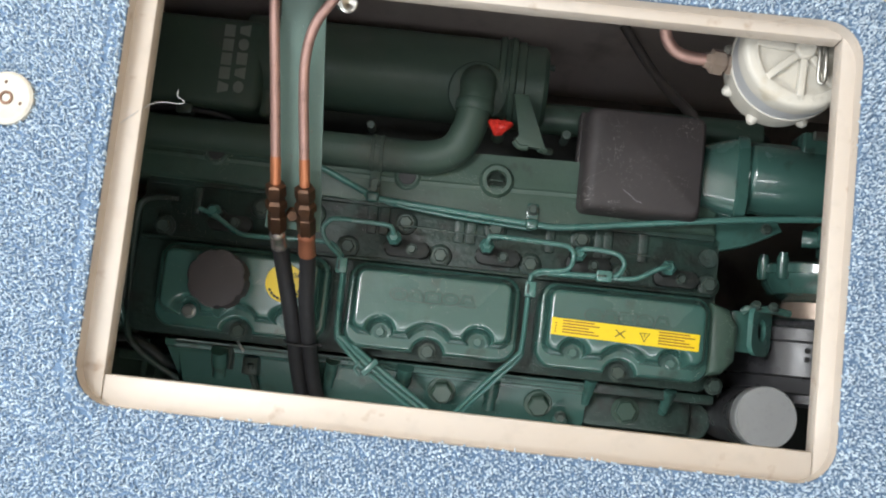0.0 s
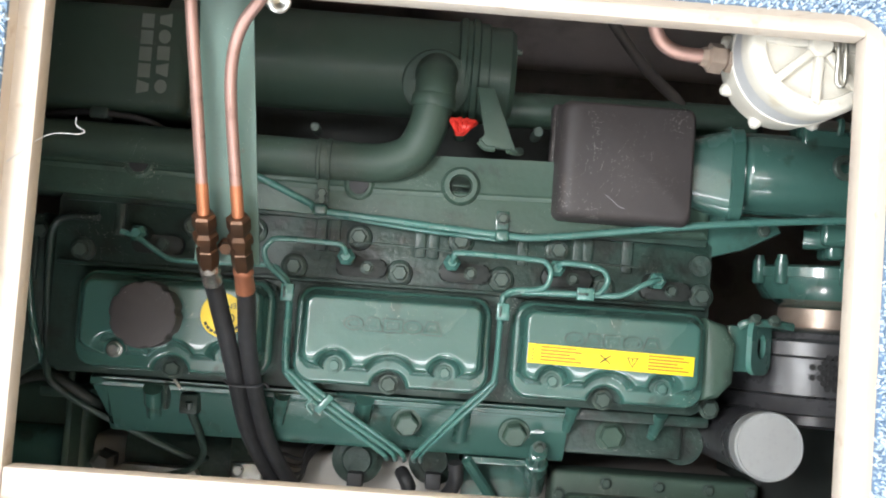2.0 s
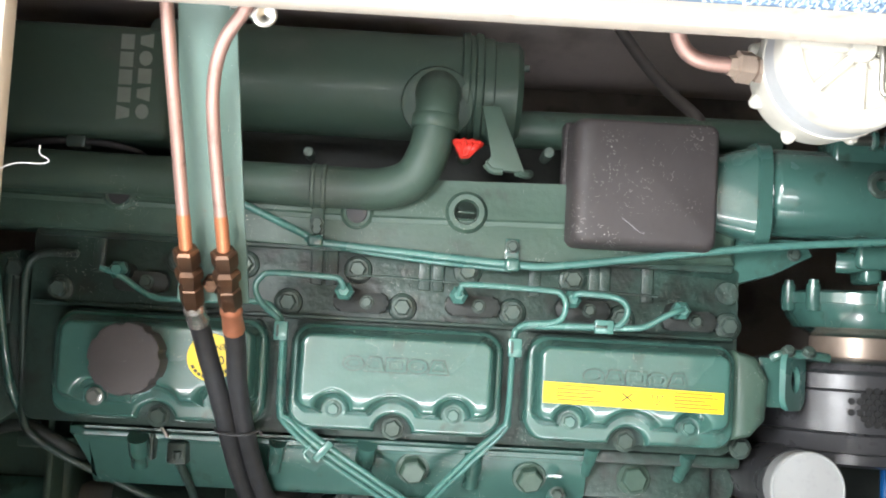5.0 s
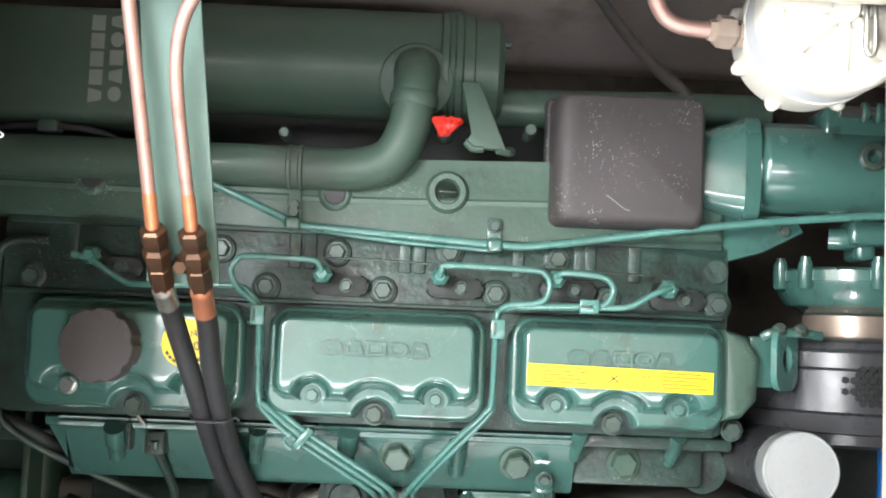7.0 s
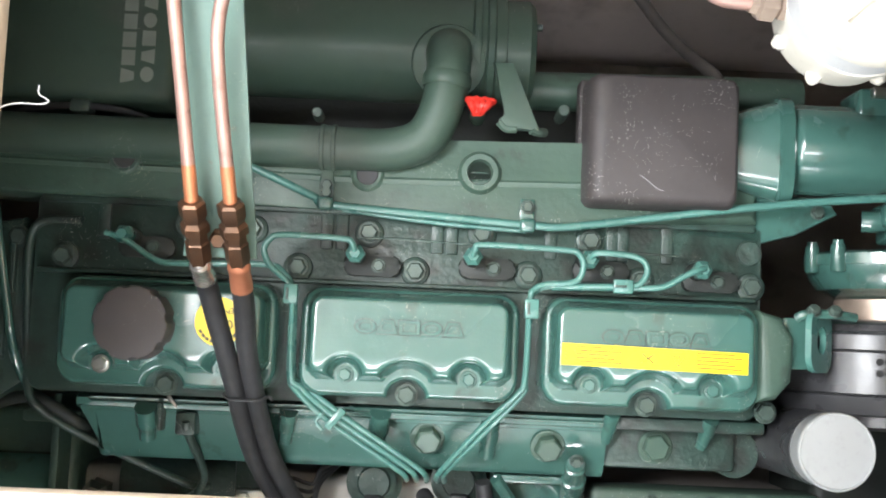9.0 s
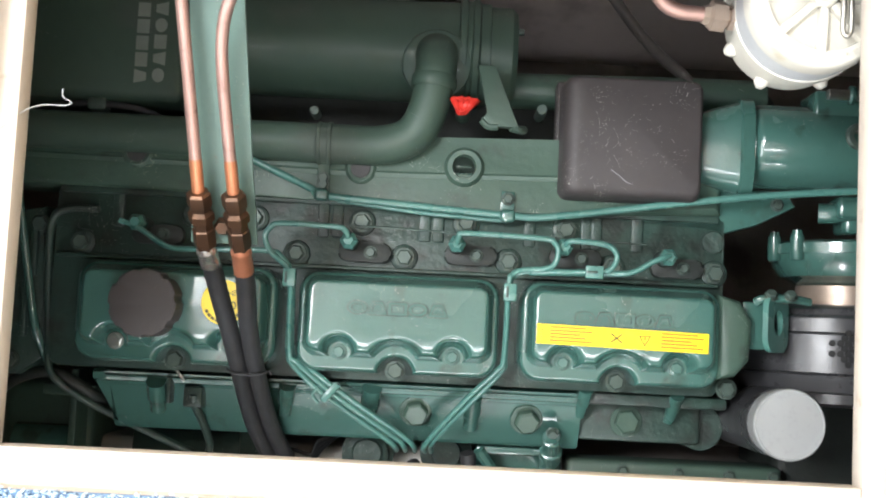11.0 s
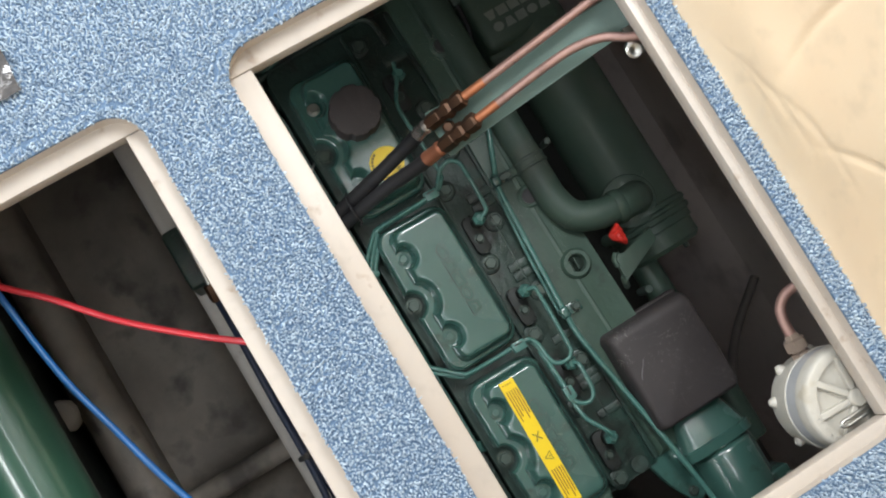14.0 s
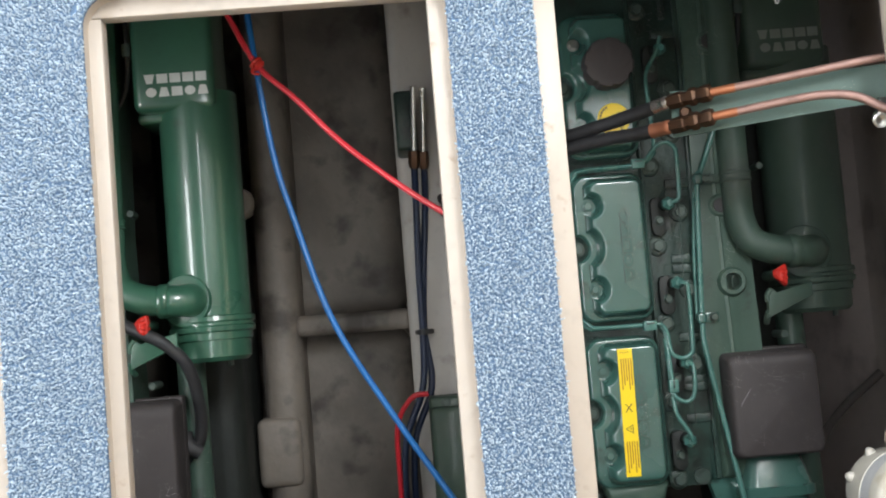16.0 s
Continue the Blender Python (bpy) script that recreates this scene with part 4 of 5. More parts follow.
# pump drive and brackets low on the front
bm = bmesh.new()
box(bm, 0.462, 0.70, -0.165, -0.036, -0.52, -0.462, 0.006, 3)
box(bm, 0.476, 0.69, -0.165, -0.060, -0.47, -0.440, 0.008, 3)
sidebox = part("injection_pump", bm, DUST_HAZE, engine, "green painted injection pump casing with small bolts")
for x, y in ((0.470, -0.062), (0.523, -0.047), (0.584, -0.047), (0.641, -0.047), (0.47, -0.10), (0.47, -0.14), (0.69, -0.046)):
    place("bolt", BOLT_S, pose(x, y, -0.462), sidebox)
# Pump's dark end, plus an added block that blackens the space behind the filter.
bm = bmesh.new()
box(bm, 0.702, 0.86, -0.17, 0.06, -0.66, -0.50, 0.015, 3)
lathe(bm, (0.69, -0.09, -0.475), (0.735, -0.085, -0.475), [(0, 0.024), (0.02, 0.024), (0.022, 0.019), (0.045, 0.017)], 24)
part("dark_end_fill", bm, OILY_FILL, sidebox, "dark end of the pump with an added black filler block")
bm = bmesh.new()
prism(bm, rounded(0.36, 0.44, -0.09, -0.024, 0.006), -0.51, -0.49, 0.002)
box(bm, 0.36, 0.436, -0.034, -0.026, -0.49, -0.452, 0.002)
tube(bm, [(0.362, -0.03, -0.45), (0.40, -0.082, -0.478), (0.41, -0.10, -0.49)], 0.0065, 8)
part("stay_bracket", bm, TEAL, engine)
bm = bmesh.new()
lathe(bm, (0.446, -0.066, -0.51), (0.438, -0.008, -0.412), [(0, 0.0125), (0.08, 0.0125), (0.081, 0.0105), (0.108, 0.0105), (0.109, 0.0085), (0.114, 0.0085)], 16)
post = part("stay_post", bm, TEAL, engine)
place("bolt", BOLT_S, pose(0.4375, -0.004, -0.406, 30), post)
for x, y in ((0.237, -0.046), (0.327, -0.041)):
    bm = bmesh.new()
    lathe(bm, (x, y, -0.60), (x, y, -0.495), [(0, 0.03), (0.09, 0.03), (0.092, 0.024), (0.098, 0.024), (0.1, 0.018), (0.104, 0.016)], 28)
    pot = part("pump_element", bm, CAST, engine, "dark grimy round fitting")
    bm = bmesh.new()
    box(bm, x - 0.009, x + 0.009, y - 0.03, y - 0.012, -0.52, -0.478, 0.002)
    part("terminal", bm, RUBBER, pot)
bm = bmesh.new()
box(bm, -0.19, -0.082, -0.10, 0.02, -0.66, -0.515, 0.012, 3)
box(bm, -0.098, -0.090, -0.105, 0.035, -0.60, -0.475, 0.002)
box(bm, -0.125, -0.065, 0.006, 0.018, -0.52, -0.462, 0.003)
starter = part("starter_casing", bm, BEAM, engine)
bm = bmesh.new()
cyl(bm, (-0.17, -0.058, -0.52), (-0.10, -0.058, -0.52), 0.028, 28)
part("solenoid", bm, TEAL, engine)
bm = bmesh.new()
prism(bm, rounded(-0.05, 0.052, -0.105, -0.072, 0.012), -0.53, -0.512, 0.003)
lathe(bm, (-0.061, -0.072, -0.535), (-0.061, -0.072, -0.505), [(0, 0.016), (0.012, 0.013), (0.02, 0.016), (0.03, 0.009)], 5)
part("bare_flange", bm, STEEL, engine, "corroded bare metal flange")
place("bolt", BOLT_S, pose(0.040, -0.088, -0.512), engine)
place("bolt", BOLT_S, pose(-0.036, -0.086, -0.512), engine)
# Added dark body that hides the pale bearer under the bare flange.
bm = bmesh.new()
cyl(bm, (-0.04, -0.06, -0.575), (0.125, -0.06, -0.575), 0.045, 32)
box(bm, 0.085, 0.128, -0.115, -0.02, -0.60, -0.528, 0.004)
part("dark_filler", bm, CAST, engine, "dark motor-shaped body added over the pale bearer")
bm = bmesh.new()
box(bm, 0.088, 0.126, -0.108, -0.062, -0.532, -0.52, 0.003)
cyl(bm, (0.098, -0.07, -0.535), (0.098, -0.07, -0.508), 0.006, 12)
cyl(bm, (0.117, -0.088, -0.535), (0.117, -0.088, -0.512), 0.008, 12)
part("terminal_block", bm, STEEL, engine, "bare corroded terminal block")
for k in range(4):
    pipe("loom_wire", [(0.125, -0.05 - 0.006 * k, -0.515), (0.15, -0.045 - 0.01 * k, -0.50), (0.172, -0.05 - 0.008 * k, -0.502), (0.18, -0.035 - 0.005 * k, -0.51), (0.20, -0.03, -0.54)], 0.0022, RUBBER)
# end plate at the flywheel side
bm = bmesh.new()
prism(bm, [(-0.165, 0.20), (-0.115, 0.21), (-0.102, 0.05), (-0.13, 0.03), (-0.165, 0.03)], -0.50, -0.40, 0.006, 2)
prism(bm, rounded(-0.152, -0.143, 0.13, 0.20, 0.004), -0.41, -0.396, 0.002)
bell = part("bell_housing", bm, CAST, engine)
for x, y in ((-0.128, 0.10), (-0.150, 0.075), (-0.122, 0.165)):
    bm = bmesh.new()
    box(bm, x - 0.004, x + 0.004, y - 0.03, y + 0.03, -0.41, -0.394, 0.002)
    part("casting_rib", bm, CAST, bell)
for x, y in ((-0.14, 0.045), (-0.118, 0.19)):
    place("bolt", BOLT, pose(x, y, -0.40), bell)
pipe("dipstick_tube", [(-0.142, 0.30, -0.36), (-0.130, 0.215, -0.365), (-0.120, 0.145, -0.375), (-0.110, 0.080, -0.385), (-0.103, 0.045, -0.41), (-0.10, 0.03, -0.45)], 0.0046, TEAL)
pipe("bent_hose", [(-0.17, 0.005, -0.44), (-0.135, 0.026, -0.42), (-0.10, 0.034, -0.412), (-0.075, 0.024, -0.414), (-0.058, 0.012, -0.425), (-0.05, 0.002, -0.45)], 0.0062, OILY_FILL)
pipe("breather_hose", [(-0.16, 0.306, -0.41), (-0.11, 0.317, -0.39), (-0.06, 0.320, -0.384), (-0.01, 0.315, -0.387), (0.03, 0.293, -0.392), (0.06, 0.275, -0.40)], 0.0036, RUBBER)
bm = bmesh.new()
box(bm, -0.072, -0.052, 0.313, 0.326, -0.40, -0.378, 0.003)
part("hose_clip", bm, DULL, engine)

# oil filler cap with eight grips, on the first cover
bm = bmesh.new()
prof = []
for i in range(96):
    a = 2 * math.pi * i / 96
    prof.append(((0.0335 - 0.0018 * (math.cos(8 * a) > 0.72)) * math.cos(a), (0.0335 - 0.0018 * (math.cos(8 * a) > 0.72)) * math.sin(a)))
prism(bm, prof, -0.322, -0.290, 0.003, 2, Matrix.Translation((0.025, 0.110, 0)) @ pose(0, 0, 0, 0, 0, 9))
part("oil_filler_cap", bm, BLACK, engine, "ribbed black plastic oil filler cap")
bm = bmesh.new()
cyl(bm, (0.098, 0.1145, -0.3206), (0.098, 0.1145, -0.3196), 0.0222, 40, 0.0002)
disc = part("round_sticker", bm, YELLOW, engine, "round yellow valve clearance sticker")


def words(text, size, m, mat, parent, depth=0.0002):
    """Readable print, turned into a mesh."""
    cu = bpy.data.curves.new("print", "FONT")
    cu.body, cu.size, cu.extrude, cu.align_x, cu.align_y = text, size, depth, "CENTER", "CENTER"
    tmp = bpy.data.objects.new("print", cu)
    me = bpy.data.meshes.new_from_object(tmp)
    bpy.data.objects.remove(tmp)
    me.materials.clear()
    me.materials.append(mat)
    return place("print", me, m, parent)


words("0.4", 0.011, pose(0.104, 0.112, -0.3194, 0, 0, 192), INK, disc)
words("VENTILS", 0.0075, pose(0.102, 0.1235, -0.3194, 0, 0, 192), INK, disc)
for a in range(-150, 40, 14):
    t = radians(a)
    bm = bmesh.new()
    box(bm, -0.0018, 0.0018, -0.0014, 0.0014, 0, 0.0003, 0, m=pose(0.098 + 0.0188 * math.cos(t), 0.1145 + 0.0188 * math.sin(t), -0.3196, 0, 0, a + 90))
    part("print_bar", bm, INK, disc)

# warning strip on the last cover
strip_m = pose(0.4935, 0.0985, -0.3192, 0, 0, -0.8)
bm = bmesh.new()
box(bm, -0.085, 0.085, -0.0098, 0.0098, 0, 0.0006, 0, m=strip_m)
strip = part("warning_sticker", bm, YELLOW, engine, "long yellow warning sticker with small print")
for x0, w, rows in ((-0.081, 0.002, 4), (-0.072, 0.042, 5), (0.038, 0.042, 5)):
    for r in range(rows):
        bm = bmesh.new()
        cut = 0.012 * ((r * 7 + int(w * 1000)) % 3) / 2
        box(bm, x0, x0 + max(w - cut, 0.002), -0.0066 + r * 0.0033, -0.0052 + r * 0.0033, 0.0006, 0.0009, 0, m=strip_m)
        part("print_bar", bm, AMBER, strip)
bm = bmesh.new()
tri = [(0.022 + 0.007 * math.cos(a), 0.0005 + 0.007 * math.sin(a)) for a in (radians(-90), radians(30), radians(150))]
tri2 = [(0.022 + 0.0054 * math.cos(a), 0.0005 + 0.0054 * math.sin(a)) for a in (radians(-90), radians(30), radians(150))]
frame_plate(bm, tri, tri2, 0.0006, 0.0009)
box(bm, 0.0215, 0.0225, -0.0005, 0.003, 0.0006, 0.0009, 0)
bmesh.ops.transform(bm, matrix=strip_m, verts=bm.verts[:])
part("warning_triangle", bm, INK, strip, smooth=0)
bm = bmesh.new()
for a in (38, -38):
    box(bm, -0.007, 0.007, -0.0006, 0.0006, 0.0006, 0.0009, 0, m=pose(-0.006, 0, 0, 0, 0, a))
bmesh.ops.transform(bm, matrix=strip_m, verts=bm.verts[:])
part("crossed_symbol", bm, INK, strip, smooth=0)

bm = bmesh.new()
tube(bm, [(0.29, -0.055, -0.49), (0.296, -0.062, -0.475), (0.30, -0.072, -0.48)], 0.0085, 10)
part("rubber_boot", bm, RUBBER, engine)
bm = bmesh.new()
tube(bm, [(0.35, -0.035, -0.455), (0.352, -0.055, -0.462), (0.345, -0.075, -0.48), (0.33, -0.095, -0.51)], 0.0085, 12)
part("rubber_boot", bm, RUBBER, engine)
second_engine = copy_thing(engine, pose(0.27, 0.15 - 0.870, -0.82))
second_engine["label"] = "glossy green painted marine diesel engine in the next bay"
# the second engine gets the paint and print without dust and haze in their colour
UNHAZED = {DUST_HAZE.name: GREEN, MARK.name: MARK_PALE}
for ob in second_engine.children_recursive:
    if ob.type == "MESH" and ob.data.materials and ob.data.materials[0].name in UNHAZED:
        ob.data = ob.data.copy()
        ob.data.materials[0] = UNHAZED[ob.data.materials[0].name]

# ---- loose things in the first hatch ----
rack = thing("pipe_bracket", (0.12, 0.46, -0.05), "green painted steel strip carrying pipes under the sole", "bracket")
bm = bmesh.new()


def slab(bm, rows, t=0.004):
    """A bent strip: rows of (x0, x1, y, z) along its length."""
    top = [[bm.verts.new((x, y, z)) for x in (x0, x1)] for x0, x1, y, z in rows]
    low = [[bm.verts.new((x, y, z - t)) for x in (x0, x1)] for x0, x1, y, z in rows]
    for i in range(len(rows) - 1):
        bm.faces.new((top[i][0], top[i][1], top[i + 1][1], top[i + 1][0]))
        bm.faces.new((low[i][0], low[i + 1][0], low[i + 1][1], low[i][1]))
        for k in (0, 1):
            bm.faces.new((top[i][k], top[i + 1][k], low[i + 1][k], low[i][k]))
    bm.faces.new((top[0][0], top[0][1], low[0][1], low[0][0]))
    bm.faces.new((top[-1][0], top[-1][1], low[-1][1], low[-1][0]))


slab(bm, [(0.088, 0.147, 0.165, -0.206), (0.092, 0.146, 0.20, -0.188), (0.093, 0.144, 0.225, -0.178), (0.094, 0.139, 0.36, -0.118), (0.094, 0.138, 0.41, -0.098), (0.094, 0.138, 0.44, -0.05), (0.094, 0.138, 0.50, -0.032)])
part("strip", bm, STRIP, rack)
bm = bmesh.new()
box(bm, 0.146, 0.168, 0.372, 0.395, -0.09, -0.085, 0.001)
box(bm, 0.134, 0.168, 0.382, 0.40, -0.105, -0.10, 0.001)
clampb = part("clamp_plate", bm, STEEL, rack)
bm = bmesh.new()
lathe(bm, (0.158, 0.380, -0.100), (0.166, 0.372, -0.077), [(0, 0.0095), (0.016, 0.0095), (0.017, 0.0075), (0.02, 0.0075), (0.02, 0.004), (0.018, 0.001)], 20)
part("clamp_bolt", bm, STEEL, clampb, "bright steel socket bolt")


def fuel_line(path, body_to, end_to, hose, ferrule_mat, label):
    line = thing("fuel_line", path[0], label, "pipe", "fuel lines")
    bm = bmesh.new()
    tube(bm, path, 0.0052, 14, 8)
    part("copper_pipe", bm, COPPER, line, "dull copper pipe")
    a, b, c = Vector(path[-1]), Vector(body_to), Vector(end_to)
    up = (Vector(path[-2]) - a).normalized()
    bm = bmesh.new()
    lathe(bm, a, a + up * 0.034, [(0, 0.0054), (0.030, 0.0056), (0.034, 0.0053)], 14)
    part("scrubbed_end", bm, ORANGE, line, "bright orange copper end")
    d = (b - a).normalized()
    bm = bmesh.new()
    lathe(bm, a - d * 0.006, a + d * 0.014, [(0, 0.0085), (0.002, 0.0108), (0.013, 0.0108), (0.016, 0.0095), (0.02, 0.0085)], 6)
    part("union_nut", bm, BRASS, line, "tarnished brass union nut", 30)
    bm = bmesh.new()
    l = (b - a).length
    lathe(bm, a + d * 0.012, b, [(0, 0.0088), (0.004, 0.0115), (0.011, 0.0115), (0.012, 0.0088), (0.02, 0.0088), (0.021, 0.010), (l - 0.018, 0.010), (l - 0.012, 0.0085)], 6)
    part("coupling", bm, BRASS, line, "tarnished brass coupling", 30)
    bm = bmesh.new()
    f = b + (c - b) * 0.62
    e = (f - b)
    lathe(bm, b - e.normalized() * 0.003, f, [(0, 0.0074), (0.003, 0.0092), (0.007, 0.0096), (0.009, 0.0088), (e.length * 0.9, 0.0094), (e.length + 0.003, 0.0094), (e.length + 0.003, 0.006)], 12)
    part("ferrule", bm, ferrule_mat, line, "crimped metal ferrule")
    bm = bmesh.new()
    tube(bm, [f, c] + hose, 0.0088, 16, 8)
    part("rubber_hose", bm, RUBBER, line, "black rubber hose")
    return line


fuel_line([(0.088, 0.47, -0.06), (0.0885, 0.42, -0.074), (0.0905, 0.372, -0.092), (0.096, 0.29, -0.126), (0.1015, 0.200, -0.166)], (0.1025, 0.160, -0.202), (0.1055, 0.139, -0.228),
          [(0.109, 0.117, -0.248), (0.113, 0.09, -0.276), (0.1165, 0.05, -0.325), (0.121, -0.007, -0.40), (0.134, -0.05, -0.455), (0.152, -0.09, -0.51), (0.165, -0.12, -0.54)], BRIGHT, "copper fuel pipe joined by brass union to black hose")
fuel_line([(0.172, 0.43, -0.06), (0.162, 0.400, -0.068), (0.149, 0.376, -0.081), (0.133, 0.355, -0.094), (0.125, 0.328, -0.108), (0.1245, 0.29, -0.126), (0.1315, 0.200, -0.166)], (0.1335, 0.160, -0.202), (0.1345, 0.130, -0.232),
          [(0.1335, 0.112, -0.25), (0.132, 0.09, -0.276), (0.1335, 0.05, -0.325), (0.139, -0.007, -0.40), (0.152, -0.05, -0.455), (0.170, -0.09, -0.51), (0.183, -0.12, -0.54)], REDBRASS, "bent copper fuel pipe joined by brass union to black hose")
bm = bmesh.new()
lathe(bm, (0.1185, 0.182, -0.203), (0.1185, 0.176, -0.186), [(0, 0.0085), (0.010, 0.0085), (0.012, 0.006), (0.018, 0.0055)], 6)
part("mounting_screw", bm, BRASS, rack, "tarnished brass screw", 30)
tie = thing("cable_tie", (0.125, 0.046, -0.33), "thin black cable tie round two hoses", "cable tie")
bm = bmesh.new()
tube(bm, [(0.105, 0.05, -0.322), (0.112, 0.046, -0.314), (0.126, 0.045, -0.3135), (0.139, 0.046, -0.314), (0.146, 0.049, -0.322), (0.15, 0.046, -0.32)], 0.0014, 6)
part("band", bm, RUBBER, tie)

# fuel filter with ribbed white cap
FC = Vector((0.597, 0.3695, 0))
filt = thing("fuel_filter", (FC.x, FC.y, -0.17), "aged white fuel filter bowl with ribbed cap and chrome handle", "filter")
bm = bmesh.new()
lathe(bm, (FC.x, FC.y, -0.178), (FC.x, FC.y, -0.083), [(0, 0.030), (0.004, 0.041), (0.012, 0.050), (0.022, 0.0535), (0.055, 0.0545), (0.0565, 0.057), (0.066, 0.0572), (0.0675, 0.055), (0.095, 0.055)], 56)
bowl = part("bowl", bm, WHITEM, filt)
for a in (205, 245, 300, 160, 20):
    t = radians(a)
    bm = bmesh.new()
    lathe(bm, FC + Vector((0.044 * math.cos(t), 0.044 * math.sin(t), -0.150)), FC + Vector((0.060 * math.cos(t), 0.060 * math.sin(t), -0.148)), [(0, 0.009), (0.009, 0.007), (0.013, 0.0055), (0.016, 0.003)], 12)
    part("bowl_lug", bm, WHITEM, bowl)
bm = bmesh.new()
lathe(bm, (FC.x, FC.y, -0.113), (FC.x, FC.y, -0.083), [(0, 0.0552), (0.001, 0.0562), (0.029, 0.0562), (0.03, 0.0552)], 56)
part("label_band", bm, BAND, bowl, "grey paper band")
bm = bmesh.new()
lathe(bm, (FC.x, FC.y, -0.086), (FC.x, FC.y, -0.058), [(0, 0.050), (0.001, 0.0575), (0.018, 0.0575), (0.023, 0.0555), (0.0245, 0.053), (0.0243, 0.0445), (0.019, 0.0435), (0.0185, 0.0105), (0.026, 0.010), (0.028, 0.0085), (0.028, 0.001)], 56)
cap = part("ribbed_cap", bm, WHITEM, filt)
for i in range(8):
    bm = bmesh.new()
    box(bm, 0.010, 0.046, -0.0035, 0.0035, -0.070, -0.0605, 0.0015, m=Matrix.Translation(FC) @ pose(0, 0, 0, 0, 0, 42 + 45 * i))
    part("cap_rib", bm, WHITEM, cap)
bm = bmesh.new()
tube(bm, [FC + Vector(p) for p in ((0.0105, 0.006, -0.054), (0.0105, -0.012, -0.0525), (0.0105, -0.030, -0.053), (0.0135, -0.0345, -0.053), (0.0165, -0.030, -0.053), (0.0165, -0.012, -0.0525), (0.0165, 0.006, -0.054))], 0.0021, 10)
tube(bm, [FC + Vector(p) for p in ((-0.004, 0.013, -0.056), (0.002, 0.008, -0.054), (0.012, 0.006, -0.0535), (0.026, 0.0075, -0.055), (0.032, 0.008, -0.057))], 0.0026, 10)
part("handle", bm, STEEL, cap, "bright chrome turning handle")
for i, ch in enumerate("W.Germany"):
    a = -92 + i * 7.4
    t = radians(a)
    words(ch, 0.0075, pose(FC.x + 0.0487 * math.cos(t), FC.y + 0.0487 * math.sin(t), -0.0614, 0, 0, a + 90), WHITEM, cap, 0.0006)
bm = bmesh.new()
box(bm, FC.x - 0.02, FC.x + 0.02, FC.y + 0.04, FC.y + 0.075, -0.15, -0.12, 0.003)
box(bm, FC.x - 0.02, FC.x + 0.02, FC.y + 0.068, FC.y + 0.078, -0.15, -0.03, 0.002)
part("mounting_arm", bm, TEAL, filt)
bm = bmesh.new()
lathe(bm, (0.543, 0.365, -0.121), (0.515, 0.3665, -0.118), [(0, 0.0105), (0.006, 0.0105), (0.0065, 0.0085), (0.009, 0.0085), (0.0095, 0.0128), (0.021, 0.0128), (0.023, 0.009), (0.028, 0.0078)], 6)
part("inlet_union", bm, PALEBRASS, filt, "dull brass inlet union", 30)
bm = bmesh.new()
tube(bm, [(0.522, 0.3662, -0.118), (0.498, 0.3675, -0.117), (0.484, 0.373, -0.116), (0.475, 0.384, -0.112), (0.473, 0.398, -0.106), (0.473, 0.44, -0.09)], 0.0062, 14)
part("inlet_pipe", bm, COPPER, filt, "dull copper inlet pipe")

vent = thing("vent_hose", (0.56, 0.37, -0.42), "dusty grey rubber hose dropping behind the electrical box", "hose")
bm = bmesh.new()
tube(bm, [(0.485, 0.53, -0.52), (0.526, 0.470, -0.51), (0.552, 0.428, -0.48), (0.575, 0.385, -0.43), (0.592, 0.352, -0.47), (0.60, 0.30, -0.56)], 0.0068, 12)
part("hose", bm, HOSE, vent)

# loose thread on the rim
bm = bmesh.new()
tube(bm, [(-0.018, 0.222, -0.0215), (-0.006, 0.232, -0.0205), (0.003, 0.243, -0.03), (0.012, 0.248, -0.036), (0.026, 0.249, -0.04), (0.031, 0.2515, -0.04), (0.024, 0.256, -0.042), (0.0235, 0.262, -0.042)], 0.00042, 5)
tagged(part("loose_thread", bm, BAND), "thin pale loose thread caught on the hatch rim", "thread")

# ---- things in the second hatch ----
for name, mat, r, pts, lab in (
        ("red_cable", REDW, 0.0037, [(-0.2, -0.43, -0.16), (-0.10, -0.405, -0.2), (-0.045, -0.378, -0.2), (0.018, -0.347, -0.2), (0.065, -0.302, -0.195), (0.121, -0.253, -0.185), (0.175, -0.195, -0.165), (0.223, -0.136, -0.14), (0.25, -0.09, -0.12), (0.27, -0.05, -0.05)], "glossy red battery cable slung under the sole"),
        ("blue_cable", BLUEW, 0.0039, [(-0.2, -0.37, -0.15), (-0.10, -0.356, -0.19), (-0.036, -0.354, -0.2), (0.122, -0.337, -0.205), (0.215, -0.315, -0.205), (0.343, -0.276, -0.2), (0.465, -0.210, -0.2), (0.565, -0.149, -0.195), (0.66, -0.09, -0.17), (0.72, -0.05, -0.04)], "bright blue hose slung under the sole")):
    cab = thing(name, pts[0], lab, "cable")
    bm = bmesh.new()
    tube(bm, pts, r, 14, 10)
    part("sheath", bm, mat, cab)
    if name == "red_cable":
        bm = bmesh.new()
        for s in (0, 1):
            lathe(bm, (0.012 + 0.004 * s, -0.351 + 0.003 * s, -0.2), (0.018 + 0.004 * s, -0.346 + 0.003 * s, -0.2), [(0, 0.006), (0.002, 0.009), (0.005, 0.009), (0.008, 0.006)], 12)
        tube(bm, [(0.02, -0.35, -0.193), (0.03, -0.352, -0.186), (0.032, -0.344, -0.19)], 0.002, 6)
        part("tape_knot", bm, RED, cab)
bk = thing("starter_cable", (0.335, -0.56, -0.36), "black rubber cable lying over the engine brackets", "cable")
bm = bmesh.new()
